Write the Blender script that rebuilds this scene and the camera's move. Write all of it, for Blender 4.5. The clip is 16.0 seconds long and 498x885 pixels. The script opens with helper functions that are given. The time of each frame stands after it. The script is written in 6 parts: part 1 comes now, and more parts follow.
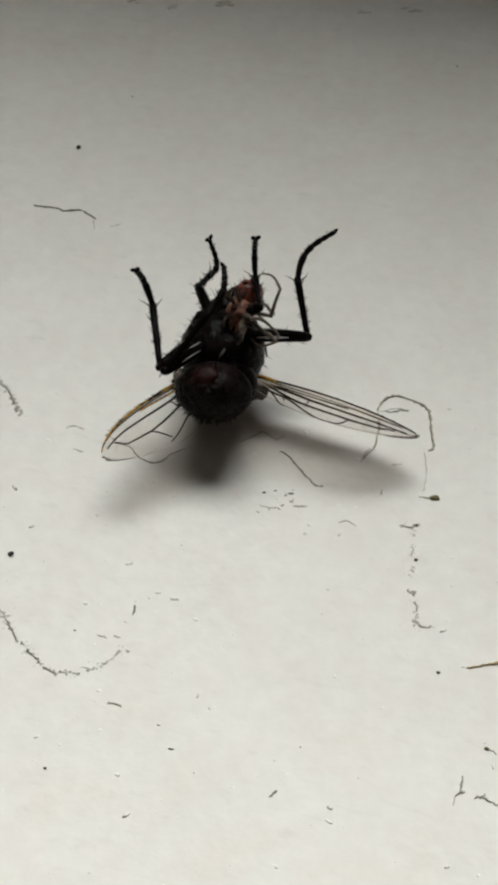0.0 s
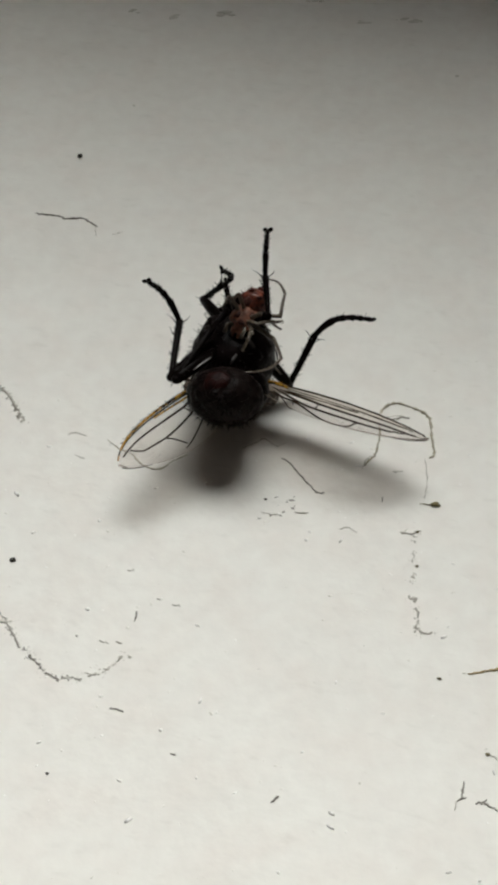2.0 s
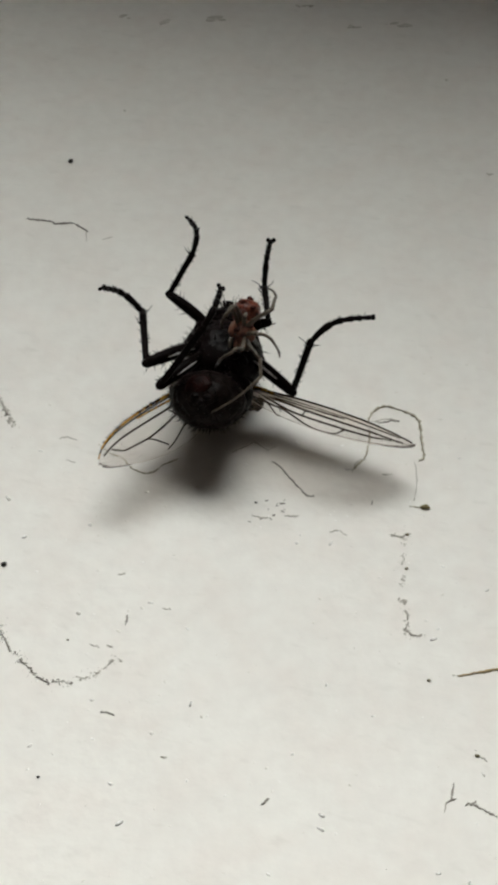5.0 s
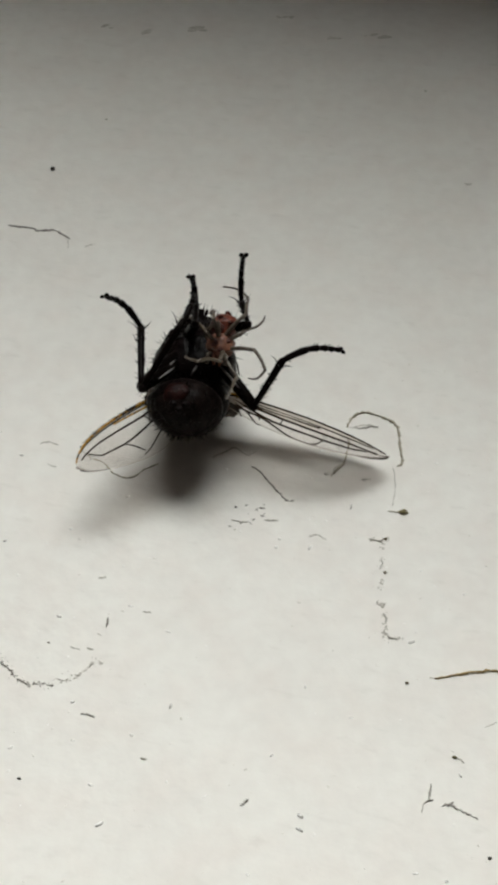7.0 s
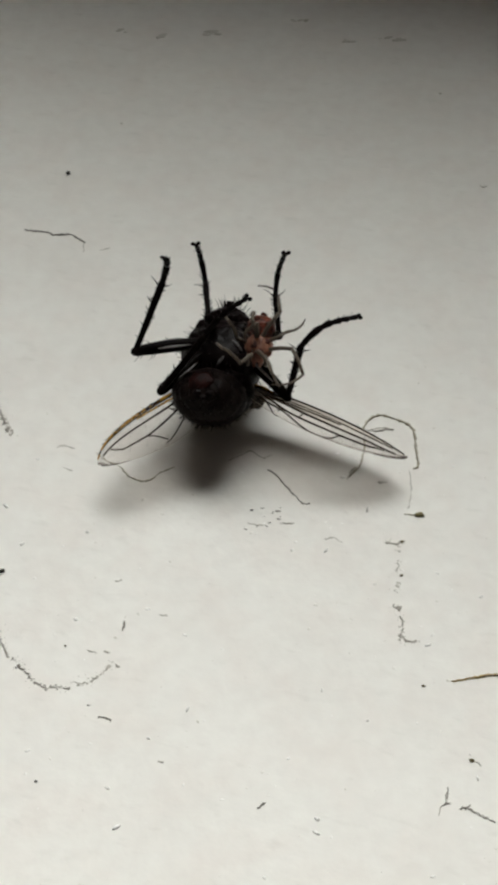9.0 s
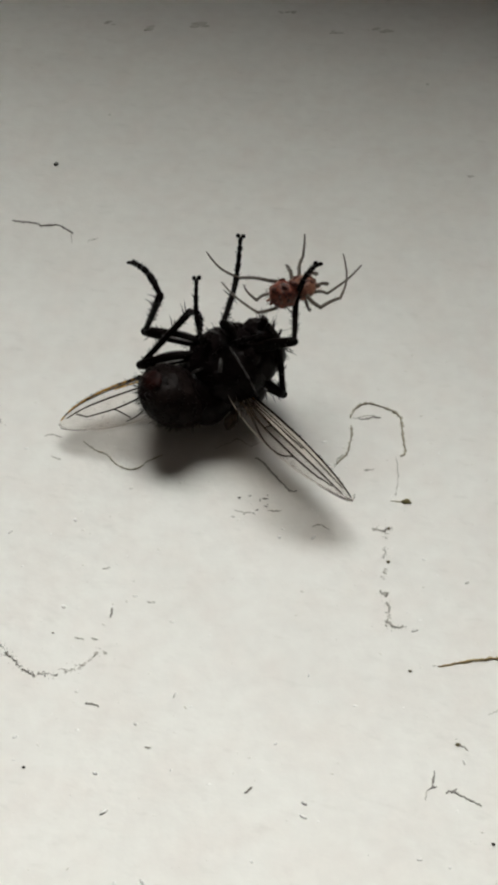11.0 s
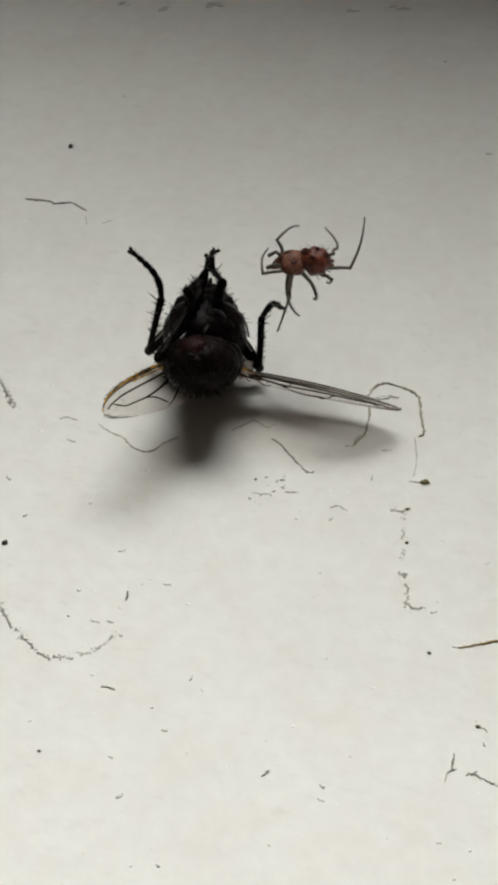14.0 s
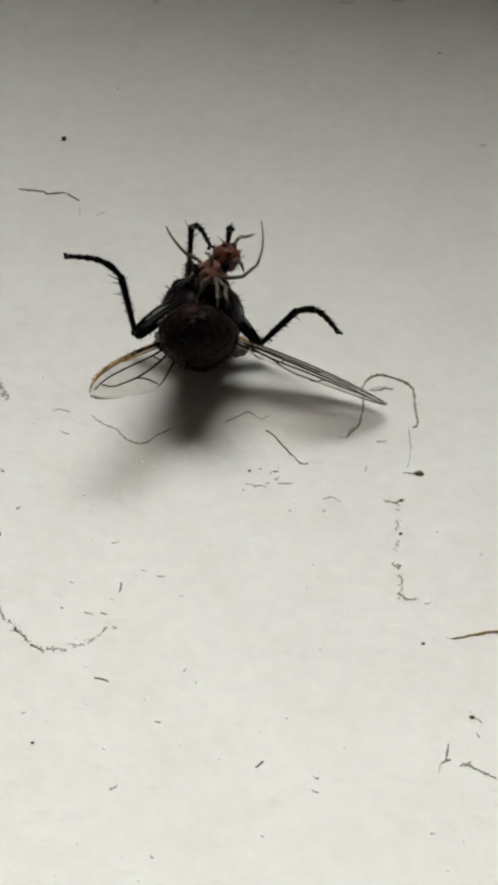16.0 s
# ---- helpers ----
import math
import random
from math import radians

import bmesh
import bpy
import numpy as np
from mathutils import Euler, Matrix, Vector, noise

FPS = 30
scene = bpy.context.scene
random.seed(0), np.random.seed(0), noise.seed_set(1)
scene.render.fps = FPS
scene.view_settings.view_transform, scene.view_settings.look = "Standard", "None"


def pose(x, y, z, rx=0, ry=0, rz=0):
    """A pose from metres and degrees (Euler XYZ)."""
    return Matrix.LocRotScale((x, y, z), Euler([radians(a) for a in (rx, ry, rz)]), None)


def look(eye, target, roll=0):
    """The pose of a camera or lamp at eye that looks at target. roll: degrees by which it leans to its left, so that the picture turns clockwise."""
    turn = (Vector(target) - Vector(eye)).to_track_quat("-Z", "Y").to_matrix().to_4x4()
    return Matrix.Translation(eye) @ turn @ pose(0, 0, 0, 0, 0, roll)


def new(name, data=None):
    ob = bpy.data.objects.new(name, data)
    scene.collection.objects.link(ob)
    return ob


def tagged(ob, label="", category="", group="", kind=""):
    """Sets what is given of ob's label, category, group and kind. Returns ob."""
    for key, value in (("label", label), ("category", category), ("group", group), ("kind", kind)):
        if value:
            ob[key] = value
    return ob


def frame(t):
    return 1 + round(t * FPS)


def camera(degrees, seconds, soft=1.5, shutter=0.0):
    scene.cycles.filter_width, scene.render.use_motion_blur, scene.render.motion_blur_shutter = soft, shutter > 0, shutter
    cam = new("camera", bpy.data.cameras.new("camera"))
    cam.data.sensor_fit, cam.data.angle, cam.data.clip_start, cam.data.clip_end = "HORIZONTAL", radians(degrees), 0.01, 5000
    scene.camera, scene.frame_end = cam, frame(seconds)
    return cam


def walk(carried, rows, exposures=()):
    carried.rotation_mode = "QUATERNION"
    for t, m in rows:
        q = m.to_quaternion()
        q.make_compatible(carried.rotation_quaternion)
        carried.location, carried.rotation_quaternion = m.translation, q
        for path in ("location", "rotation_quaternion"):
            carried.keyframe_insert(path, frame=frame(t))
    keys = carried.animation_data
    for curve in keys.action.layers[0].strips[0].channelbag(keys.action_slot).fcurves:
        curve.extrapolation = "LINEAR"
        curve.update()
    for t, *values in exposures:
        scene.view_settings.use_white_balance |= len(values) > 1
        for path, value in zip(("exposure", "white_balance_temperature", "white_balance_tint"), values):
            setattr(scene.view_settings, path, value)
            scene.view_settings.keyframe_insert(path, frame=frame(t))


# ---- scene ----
from mathutils import Quaternion

MM = 0.001
cam = camera(20.0, 16.0, 3.9, 0.4)
# seconds, x, y, z in millimetres over the sill, then the three turns of pose() in degrees
PATH = [
    (0.0, -0.000, -32.139, 38.302, 38.852, -0.008, 0.126),
    (0.5, 0.007, -32.188, 38.340, 38.921, -0.045, 0.094),
    (1.0, -0.223, -32.393, 38.370, 39.270, -0.202, -0.010),
    (1.5, -0.019, -32.120, 38.389, 38.868, 0.195, 0.236),
    (2.0, -0.176, -32.352, 38.333, 39.301, -0.185, 0.105),
    (2.5, -0.000, -32.290, 38.330, 39.026, -0.247, -0.107),
    (3.0, 0.196, -32.214, 38.417, 38.816, -0.109, -0.179),
    (3.5, 0.086, -32.382, 38.330, 39.141, -0.300, -0.229),
    (4.0, 0.069, -32.319, 38.306, 39.082, -0.107, -0.079),
    (6.5, 0.042, -32.830, 38.770, 40.079, -0.552, -0.466),
    (7.0, 0.031, -32.899, 38.648, 39.919, -0.863, -0.579),
    (7.5, 0.079, -32.875, 38.622, 40.013, -0.525, -0.391),
    (8.0, 0.016, -32.984, 38.713, 40.234, -0.351, -0.313),
    (10.5, 0.069, -32.819, 38.502, 39.757, -0.242, -0.353),
    (11.0, 0.298, -33.320, 38.495, 40.043, -0.290, -0.582),
    (11.5, 0.261, -33.433, 38.482, 40.599, 0.173, -0.371),
    (12.0, 0.317, -33.377, 38.240, 40.002, 0.077, -0.532),
    (12.5, 0.332, -33.201, 38.252, 39.598, 0.331, -0.393),
    (13.0, 0.441, -33.248, 38.071, 39.846, 0.659, -0.255),
    (13.5, 0.589, -33.320, 37.941, 39.793, 0.664, -0.456),
    (14.0, 0.618, -33.237, 37.913, 39.639, 0.785, -0.249),
    (14.5, 0.666, -33.371, 37.948, 39.614, 0.504, -0.578),
    (15.0, 0.882, -33.321, 37.750, 39.463, 0.638, -0.691),
    (15.5, 1.002, -33.296, 37.694, 39.408, 0.902, -0.631),
    (16.0, 0.720, -33.324, 37.729, 39.505, 0.762, -0.424),
]
walk(cam, [(t, pose(x * MM, y * MM, z * MM, rx, ry, rz)) for t, x, y, z, rx, ry, rz in PATH], [(0.0, 0.0), (16.0, 0.0)])

# ---- world and light: daylight through a low window beyond the sill ----
world = bpy.data.worlds.new("overcast_sky")
scene.world = world
world.use_nodes = True
sky = world.node_tree.nodes.new("ShaderNodeTexSky")
sky.sky_type, sky.sun_disc, sky.sun_elevation, sky.sun_rotation = "NISHITA", False, radians(40), radians(0)
world.node_tree.nodes["Background"].inputs["Strength"].default_value = 0.1
world.node_tree.links.new(sky.outputs["Color"], world.node_tree.nodes["Background"].inputs["Color"])

BLOCKER_Y, BLOCKER_H = 0.058, 0.070     # unseen upright board, added to shade the far sill
GLASS_Y = 0.45                          # the window beyond the board
OPEN_LOW, OPEN_TOP, OPEN_W = 0.03, 1.05, 0.60
TURN = pose(0, 0, 0, 0, 0, -6)         # the window faces the sill a little aslant
SILL_TURN = pose(0, 0, 0, 0, 0, -14)   # the sill and the added board stand a little more aslant
light = bpy.data.lights.new("window_daylight", "AREA")
light.shape, light.size, light.size_y = "RECTANGLE", OPEN_W, OPEN_TOP - OPEN_LOW
light.energy, light.color = 23.8, (0.985, 1.0, 0.955)
lamp = new("window_daylight", light)
lamp.matrix_world = TURN @ look((0, GLASS_Y - 0.01, (OPEN_TOP + OPEN_LOW) / 2), (0, -1, (OPEN_TOP + OPEN_LOW) / 2))


# ---- materials ----
def material(name, colour, rough=0.5, metal=0.0, vary=None, scale=8.0, bump=0.0, bump_scale=40.0, spec=0.5, depth=0.02, coords="Object"):
    """A surface whose colour wanders between two tones at two scales, with fine relief. Scales are per millimetre."""
    m = bpy.data.materials.new(name)
    m.use_nodes = True
    n, l = m.node_tree.nodes, m.node_tree.links
    b = n["Principled BSDF"]
    b.inputs["Roughness"].default_value, b.inputs["Metallic"].default_value = rough, metal
    b.inputs["Specular IOR Level"].default_value = spec
    b.inputs["Base Color"].default_value = (*colour, 1)
    tc = n.new("ShaderNodeTexCoord")
    mp = n.new("ShaderNodeMapping")
    mp.inputs["Scale"].default_value = (1000, 1000, 1000)
    l.new(tc.outputs[coords], mp.inputs["Vector"])
    if vary:
        big, fine = n.new("ShaderNodeTexNoise"), n.new("ShaderNodeTexNoise")
        big.inputs["Scale"].default_value, fine.inputs["Scale"].default_value = scale / 6, scale
        big.inputs["Detail"].default_value = fine.inputs["Detail"].default_value = 4
        mid = n.new("ShaderNodeMath")
        mid.operation = "ADD"
        ramp = n.new("ShaderNodeMapRange")
        ramp.inputs["From Min"].default_value, ramp.inputs["From Max"].default_value = 0.75, 1.25
        mix = n.new("ShaderNodeMix")
        mix.data_type = "RGBA"
        mix.inputs[6].default_value, mix.inputs[7].default_value = (*colour, 1), (*vary, 1)
        for tex, k in ((big, 0), (fine, 1)):
            l.new(mp.outputs["Vector"], tex.inputs["Vector"])
            l.new(tex.outputs["Fac"], mid.inputs[k])
        l.new(mid.outputs[0], ramp.inputs["Value"])
        l.new(ramp.outputs[0], mix.inputs[0])
        l.new(mix.outputs[2], b.inputs["Base Color"])
    if bump:
        tex, bp = n.new("ShaderNodeTexNoise"), n.new("ShaderNodeBump")
        tex.inputs["Scale"].default_value, tex.inputs["Detail"].default_value = bump_scale, 3
        bp.inputs["Strength"].default_value, bp.inputs["Distance"].default_value = bump, depth * MM
        l.new(mp.outputs["Vector"], tex.inputs["Vector"])
        l.new(tex.outputs["Fac"], bp.inputs["Height"])
        l.new(bp.outputs["Normal"], b.inputs["Normal"])
    return m


def sill_paint():
    """White gloss paint: broad yellowish smudges, brush drag, fine scuffs."""
    m = material("sill_paint", (0.80, 0.785, 0.74), 0.5, spec=0.3, vary=(0.75, 0.728, 0.685), scale=1.6, bump=0.7, bump_scale=2.2)
    n, l = m.node_tree.nodes, m.node_tree.links
    b = n["Principled BSDF"]
    base = b.inputs["Base Color"].links[0].from_socket
    tc = n["Texture Coordinate"]
    mp = n.new("ShaderNodeMapping")
    mp.inputs["Scale"].default_value = (700, 1900, 1000)
    l.new(tc.outputs["Object"], mp.inputs["Vector"])
    scuff = n.new("ShaderNodeTexNoise")
    scuff.inputs["Scale"].default_value, scuff.inputs["Detail"].default_value = 1.4, 6
    l.new(mp.outputs["Vector"], scuff.inputs["Vector"])
    r = n.new("ShaderNodeMapRange")
    r.inputs["From Min"].default_value, r.inputs["From Max"].default_value, r.inputs["To Max"].default_value = 0.60, 0.74, 0.18
    l.new(scuff.outputs["Fac"], r.inputs["Value"])
    mix = n.new("ShaderNodeMix")
    mix.data_type = "RGBA"
    mix.inputs[7].default_value = (0.50, 0.48, 0.43, 1)
    l.new(r.outputs[0], mix.inputs[0])
    l.new(base, mix.inputs[6])
    blush = n.new("ShaderNodeTexNoise")
    blush.inputs["Scale"].default_value, blush.inputs["Detail"].default_value = 0.55, 3
    l.new(n["Mapping"].outputs["Vector"], blush.inputs["Vector"])
    br = n.new("ShaderNodeMapRange")
    br.inputs["From Min"].default_value, br.inputs["From Max"].default_value, br.inputs["To Max"].default_value = 0.42, 0.68, 0.8
    l.new(blush.outputs["Fac"], br.inputs["Value"])
    tint = n.new("ShaderNodeMix")
    tint.data_type = "RGBA"
    tint.blend_type = "MULTIPLY"
    tint.inputs[7].default_value = (1.0, 0.975, 0.968, 1)
    l.new(br.outputs[0], tint.inputs[0])
    l.new(mix.outputs[2], tint.inputs[6])
    l.new(tint.outputs[2], b.inputs["Base Color"])
    return m


def wing_film(name, colour, least, most, clearest=1.0):
    """A thin brownish film that lets most light through, clearer at the root."""
    m = bpy.data.materials.new(name)
    m.use_nodes = True
    n, l = m.node_tree.nodes, m.node_tree.links
    out = n["Material Output"]
    b = n["Principled BSDF"]
    b.inputs["Base Color"].default_value, b.inputs["Roughness"].default_value = (*colour, 1), 0.33
    clear, mix = n.new("ShaderNodeBsdfTransparent"), n.new("ShaderNodeMixShader")
    clear.inputs["Color"].default_value = (0.98, 0.965, 0.95, 1)
    tc, tex, r = n.new("ShaderNodeTexCoord"), n.new("ShaderNodeTexNoise"), n.new("ShaderNodeMapRange")
    tex.inputs["Scale"].default_value = 1500
    r.inputs["To Min"].default_value, r.inputs["To Max"].default_value = least, most
    l.new(tc.outputs["Object"], tex.inputs["Vector"])
    l.new(tex.outputs["Fac"], r.inputs["Value"])
    xyz, grade, product = n.new("ShaderNodeSeparateXYZ"), n.new("ShaderNodeMapRange"), n.new("ShaderNodeMath")
    grade.inputs["From Min"].default_value, grade.inputs["From Max"].default_value = 0.0016, 0.0042
    grade.inputs["To Min"].default_value = clearest
    product.operation = "MULTIPLY"
    l.new(tc.outputs["Object"], xyz.inputs[0])
    l.new(xyz.outputs["X"], grade.inputs["Value"])
    l.new(grade.outputs[0], product.inputs[0])
    l.new(r.outputs[0], product.inputs[1])
    l.new(product.outputs[0], mix.inputs["Fac"])
    l.new(clear.outputs[0], mix.inputs[1])
    glow, body = n.new("ShaderNodeBsdfTranslucent"), n.new("ShaderNodeMixShader")
    glow.inputs["Color"].default_value = (*colour, 1)
    body.inputs["Fac"].default_value = 0.3
    l.new(b.outputs[0], body.inputs[1])
    l.new(glow.outputs[0], body.inputs[2])
    l.new(body.outputs[0], mix.inputs[2])
    l.new(mix.outputs[0], out.inputs["Surface"])
    return m


PAINT = sill_paint()
FRAME_PAINT = material("frame_paint", (0.78, 0.77, 0.73), 0.4, vary=(0.74, 0.72, 0.67), scale=0.05, bump=0.2, bump_scale=0.5)
PLASTER = material("plaster", (0.125, 0.106, 0.096), 0.9, vary=(0.105, 0.088, 0.08), scale=0.02, bump=0.4, bump_scale=0.4)
BLOCKER_DARK = material("blocker_dark", (0.10, 0.085, 0.07), 0.7, vary=(0.06, 0.05, 0.04), scale=0.08, bump=0.5, bump_scale=0.6)
BOARDS = material("floor_boards", (0.22, 0.14, 0.08), 0.6, vary=(0.15, 0.09, 0.05), scale=0.02)
CUTICLE = material("black_cuticle", (0.0028, 0.0016, 0.0017), 0.30, vary=(0.0095, 0.0062, 0.0062), scale=5, bump=1.0, bump_scale=4, depth=0.05, spec=0.045)
LEG_BLACK = material("leg_cuticle", (0.0022, 0.0014, 0.0014), 0.30, vary=(0.006, 0.0040, 0.0034), scale=8, bump=0.9, bump_scale=10, spec=0.03)
ABDOMEN = material("abdomen_cuticle", (0.0036, 0.0023, 0.0021), 0.36, vary=(0.017, 0.0115, 0.0105), scale=4.5, bump=1.0, bump_scale=5, depth=0.05, spec=0.045)
RED_PATCH = material("reddish_cuticle", (0.030, 0.0075, 0.006), 0.45, vary=(0.006, 0.003, 0.003), scale=5, bump=0.8, bump_scale=10, spec=0.06)
GLINT_GREY = material("femur_glint", (0.32, 0.305, 0.30), 0.6, vary=(0.10, 0.093, 0.09), scale=5, bump=0.3)
SEAM_GREY = material("grey_seam", (0.11, 0.103, 0.10), 0.6, vary=(0.03, 0.027, 0.026), scale=6, bump=0.4)
EYE = material("compound_eye", (0.014, 0.006, 0.005), 0.3, vary=(0.008, 0.005, 0.005), scale=9, bump=0.8, bump_scale=30, spec=0.07)
VEIN = material("wing_vein", (0.006, 0.0035, 0.0022), 0.6, vary=(0.030, 0.017, 0.008), scale=5, spec=0.03)
COSTA = material("amber_vein", (0.46, 0.23, 0.025), 0.4, vary=(0.004, 0.003, 0.0025), scale=9, spec=0.1)
COSTA.node_tree.nodes["Map Range"].inputs["From Min"].default_value = 0.97
COSTA.node_tree.nodes["Map Range"].inputs["From Max"].default_value = 1.10
FILM = wing_film("wing_film", (0.42, 0.36, 0.32), 0.16, 0.36, 0.40)
DUSKY_FILM = wing_film("dusky_wing_film", (0.36, 0.31, 0.275), 0.20, 0.42, 0.18)
CREAM_FILM = wing_film("cream_wing_film", (0.93, 0.87, 0.78), 0.40, 0.75)
LOBE_FILM = wing_film("lobe_film", (0.15, 0.105, 0.08), 0.50, 0.85)
PALE = material("pale_scale", (0.44, 0.39, 0.33), 0.5, vary=(0.30, 0.25, 0.20), scale=5)
SPIDER_RED = material("spider_abdomen", (0.23, 0.062, 0.036), 0.34, vary=(0.022, 0.006, 0.006), scale=9, bump=0.9, bump_scale=9, spec=0.25)
SPIDER_TAN = material("spider_shell", (0.29, 0.135, 0.088), 0.36, vary=(0.085, 0.027, 0.019), scale=9, bump=0.9, bump_scale=9, spec=0.2)
SPIDER_DARK = material("spider_marking", (0.060, 0.018, 0.013), 0.5, vary=(0.05, 0.014, 0.01), scale=8, bump=0.5, spec=0.2)
SPIDER_PALE = material("spider_pale_marking", (0.30, 0.13, 0.075), 0.4, vary=(0.18, 0.06, 0.032), scale=8, bump=0.5, spec=0.2)
SPIDER_LEG = material("spider_leg", (0.125, 0.098, 0.070), 0.4, vary=(0.045, 0.033, 0.023), scale=5)
HAIR = material("brown_hair", (0.50, 0.46, 0.36), 0.7, vary=(0.26, 0.235, 0.165), scale=4)
FIBRE = material("grey_fibre", (0.56, 0.53, 0.48), 0.8, vary=(0.36, 0.34, 0.295), scale=4)
DARK_FIBRE = material("dark_fibre", (0.37, 0.35, 0.315), 0.8, vary=(0.20, 0.185, 0.16), scale=4)
PALE_DUST = material("pale_dust", (0.77, 0.745, 0.69), 0.9, vary=(0.66, 0.635, 0.57), scale=3)
WHITE_FLECK = material("white_fleck", (0.90, 0.89, 0.86), 0.6, vary=(0.86, 0.85, 0.82), scale=3)
STAIN = material("brown_stain", (0.50, 0.475, 0.42), 0.6, vary=(0.64, 0.615, 0.56), scale=5)
STRAW = material("straw", (0.42, 0.31, 0.12), 0.55, vary=(0.22, 0.15, 0.06), scale=3)
SOOT = material("dark_grit", (0.030, 0.030, 0.026), 0.8, vary=(0.07, 0.065, 0.05), scale=9)
GRIT = material("olive_grit", (0.20, 0.17, 0.075), 0.8, vary=(0.09, 0.075, 0.04), scale=9)


# ---- building helpers (shapes in millimetres) ----
def part(name, bm, mat, parent=None, label="", smooth=True):
    bm.transform(Matrix.Scale(MM, 4))
    for f in bm.faces:
        f.smooth = smooth
    me = bpy.data.meshes.new(name)
    bm.to_mesh(me)
    bm.free()
    me.materials.append(mat)
    ob = new(name, me)
    ob.parent = parent
    return tagged(ob, label)


def box(bm, x0, x1, y0, y1, z0, z1):
    bmesh.ops.create_cube(bm, size=1, matrix=Matrix.Translation(((x0 + x1) / 2, (y0 + y1) / 2, (z0 + z1) / 2)) @ Matrix.Diagonal((x1 - x0, y1 - y0, z1 - z0, 1)))


def blob(bm, centre, radii, u=20, v=14, turn=None, shape=None):
    """An ellipsoid round centre; shape(unit vector) gives a factor on the radii."""
    m = Matrix.Translation(centre) @ (turn or Matrix()) @ Matrix.Diagonal((*radii, 1))
    made = bmesh.ops.create_uvsphere(bm, u_segments=u, v_segments=v, radius=1)["verts"]
    for p in made:
        if shape:
            p.co *= shape(p.co.copy())
        p.co = m @ p.co
    return made


def tube(bm, points, radii, sides=7, caps=True):
    """A round tube along points with a radius at each."""
    points = [Vector(p) for p in points]
    rings, side = [], None
    for i, p in enumerate(points):
        d = (points[min(i + 1, len(points) - 1)] - points[max(i - 1, 0)]).normalized()
        if side is None:
            side = d.orthogonal().normalized()
        side = (side - d * side.dot(d)).normalized()
        up = d.cross(side)
        r = radii[i] if isinstance(radii, (list, tuple)) else radii
        rings.append([bm.verts.new(p + (side * math.cos(a) + up * math.sin(a)) * r) for a in (2 * math.pi * k / sides for k in range(sides))])
    for a, b in zip(rings, rings[1:]):
        for k in range(sides):
            bm.faces.new((a[k], a[(k + 1) % sides], b[(k + 1) % sides], b[k]))
    if caps:
        bm.faces.new(rings[0][::-1])
        bm.faces.new(rings[-1])


def bristle(bm, root, way, length, r=0.018):
    root, way = Vector(root), Vector(way).normalized()
    bow = way.orthogonal().normalized() * length * 0.08
    tube(bm, [root, root + way * length * 0.5 + bow, root + way * length], [r, r * 0.7, r * 0.2], 3, False)


def thing(name, label, category, group="", kind=""):
    return tagged(new(name), label, category, group, kind)


# ---- the setting: sill, window, room ----
def slab(name, mat, label, *spans, turn=TURN):
    bm = bmesh.new()
    for s in spans:
        box(bm, *(v * 1000 for v in s))
    ob = tagged(part(name, bm, mat, None, label, smooth=False), kind="structure")
    ob.matrix_basis = turn
    return ob


slab("window_sill", PAINT, "worn white gloss-painted window sill with dirt", (-0.9, 0.9, -0.11, BLOCKER_Y, -0.025, 0.0), turn=SILL_TURN)
# added out of view: blocks low window light, dark to limit bounce
slab("light_blocker", BLOCKER_DARK, "unseen dark upright board added to shade the far sill", (-0.9, 0.9, BLOCKER_Y, BLOCKER_Y + 0.03, -0.025, BLOCKER_H), turn=SILL_TURN)
slab("ledge", FRAME_PAINT, "white painted ledge under the window", (-0.95, 0.95, -0.05, GLASS_Y, -0.06, -0.0252))
slab("wall_bay", PLASTER, "plain plastered wall under the window ledge", (-0.9, 0.9, -0.02, GLASS_Y, -0.9, -0.06))
W = OPEN_W / 2
slab("window_1", FRAME_PAINT, "white painted window frame",
     (-W - 0.05, W + 0.05, GLASS_Y, GLASS_Y + 0.05, -0.025, OPEN_LOW), (-W - 0.05, W + 0.05, GLASS_Y, GLASS_Y + 0.05, OPEN_TOP, OPEN_TOP + 0.05),
     (-W - 0.05, -W, GLASS_Y, GLASS_Y + 0.05, OPEN_LOW, OPEN_TOP), (W, W + 0.05, GLASS_Y, GLASS_Y + 0.05, OPEN_LOW, OPEN_TOP))
slab("wall_north", PLASTER, "plain plastered wall round the window", (-1.5, 1.5, GLASS_Y, GLASS_Y + 0.2, -0.9, -0.025), (-1.5, 1.5, GLASS_Y, GLASS_Y + 0.2, OPEN_TOP + 0.05, 1.5),
     (-1.5, -W - 0.05, GLASS_Y, GLASS_Y + 0.2, -0.025, OPEN_TOP + 0.05), (W + 0.05, 1.5, GLASS_Y, GLASS_Y + 0.2, -0.025, OPEN_TOP + 0.05))
slab("wall_south", PLASTER, "plain plastered wall", (-1.5, 1.5, -2.6, -2.5, -0.9, 1.5))
slab("wall_east", PLASTER, "plain plastered wall", (1.5, 1.6, -2.6, GLASS_Y + 0.2, -0.9, 1.5))
slab("wall_west", PLASTER, "plain plastered wall", (-1.6, -1.5, -2.6, GLASS_Y + 0.2, -0.9, 1.5))
slab("floor", BOARDS, "brown boarded floor", (-1.6, 1.6, -2.6, GLASS_Y + 0.2, -0.95, -0.9))
slab("ceiling", PLASTER, "plain plastered ceiling", (-1.6, 1.6, -2.6, GLASS_Y + 0.2, 1.5, 1.55))


# ---- the fly ----
fly = thing("house_fly", "black house fly lying on its back with legs kicking", "fly")


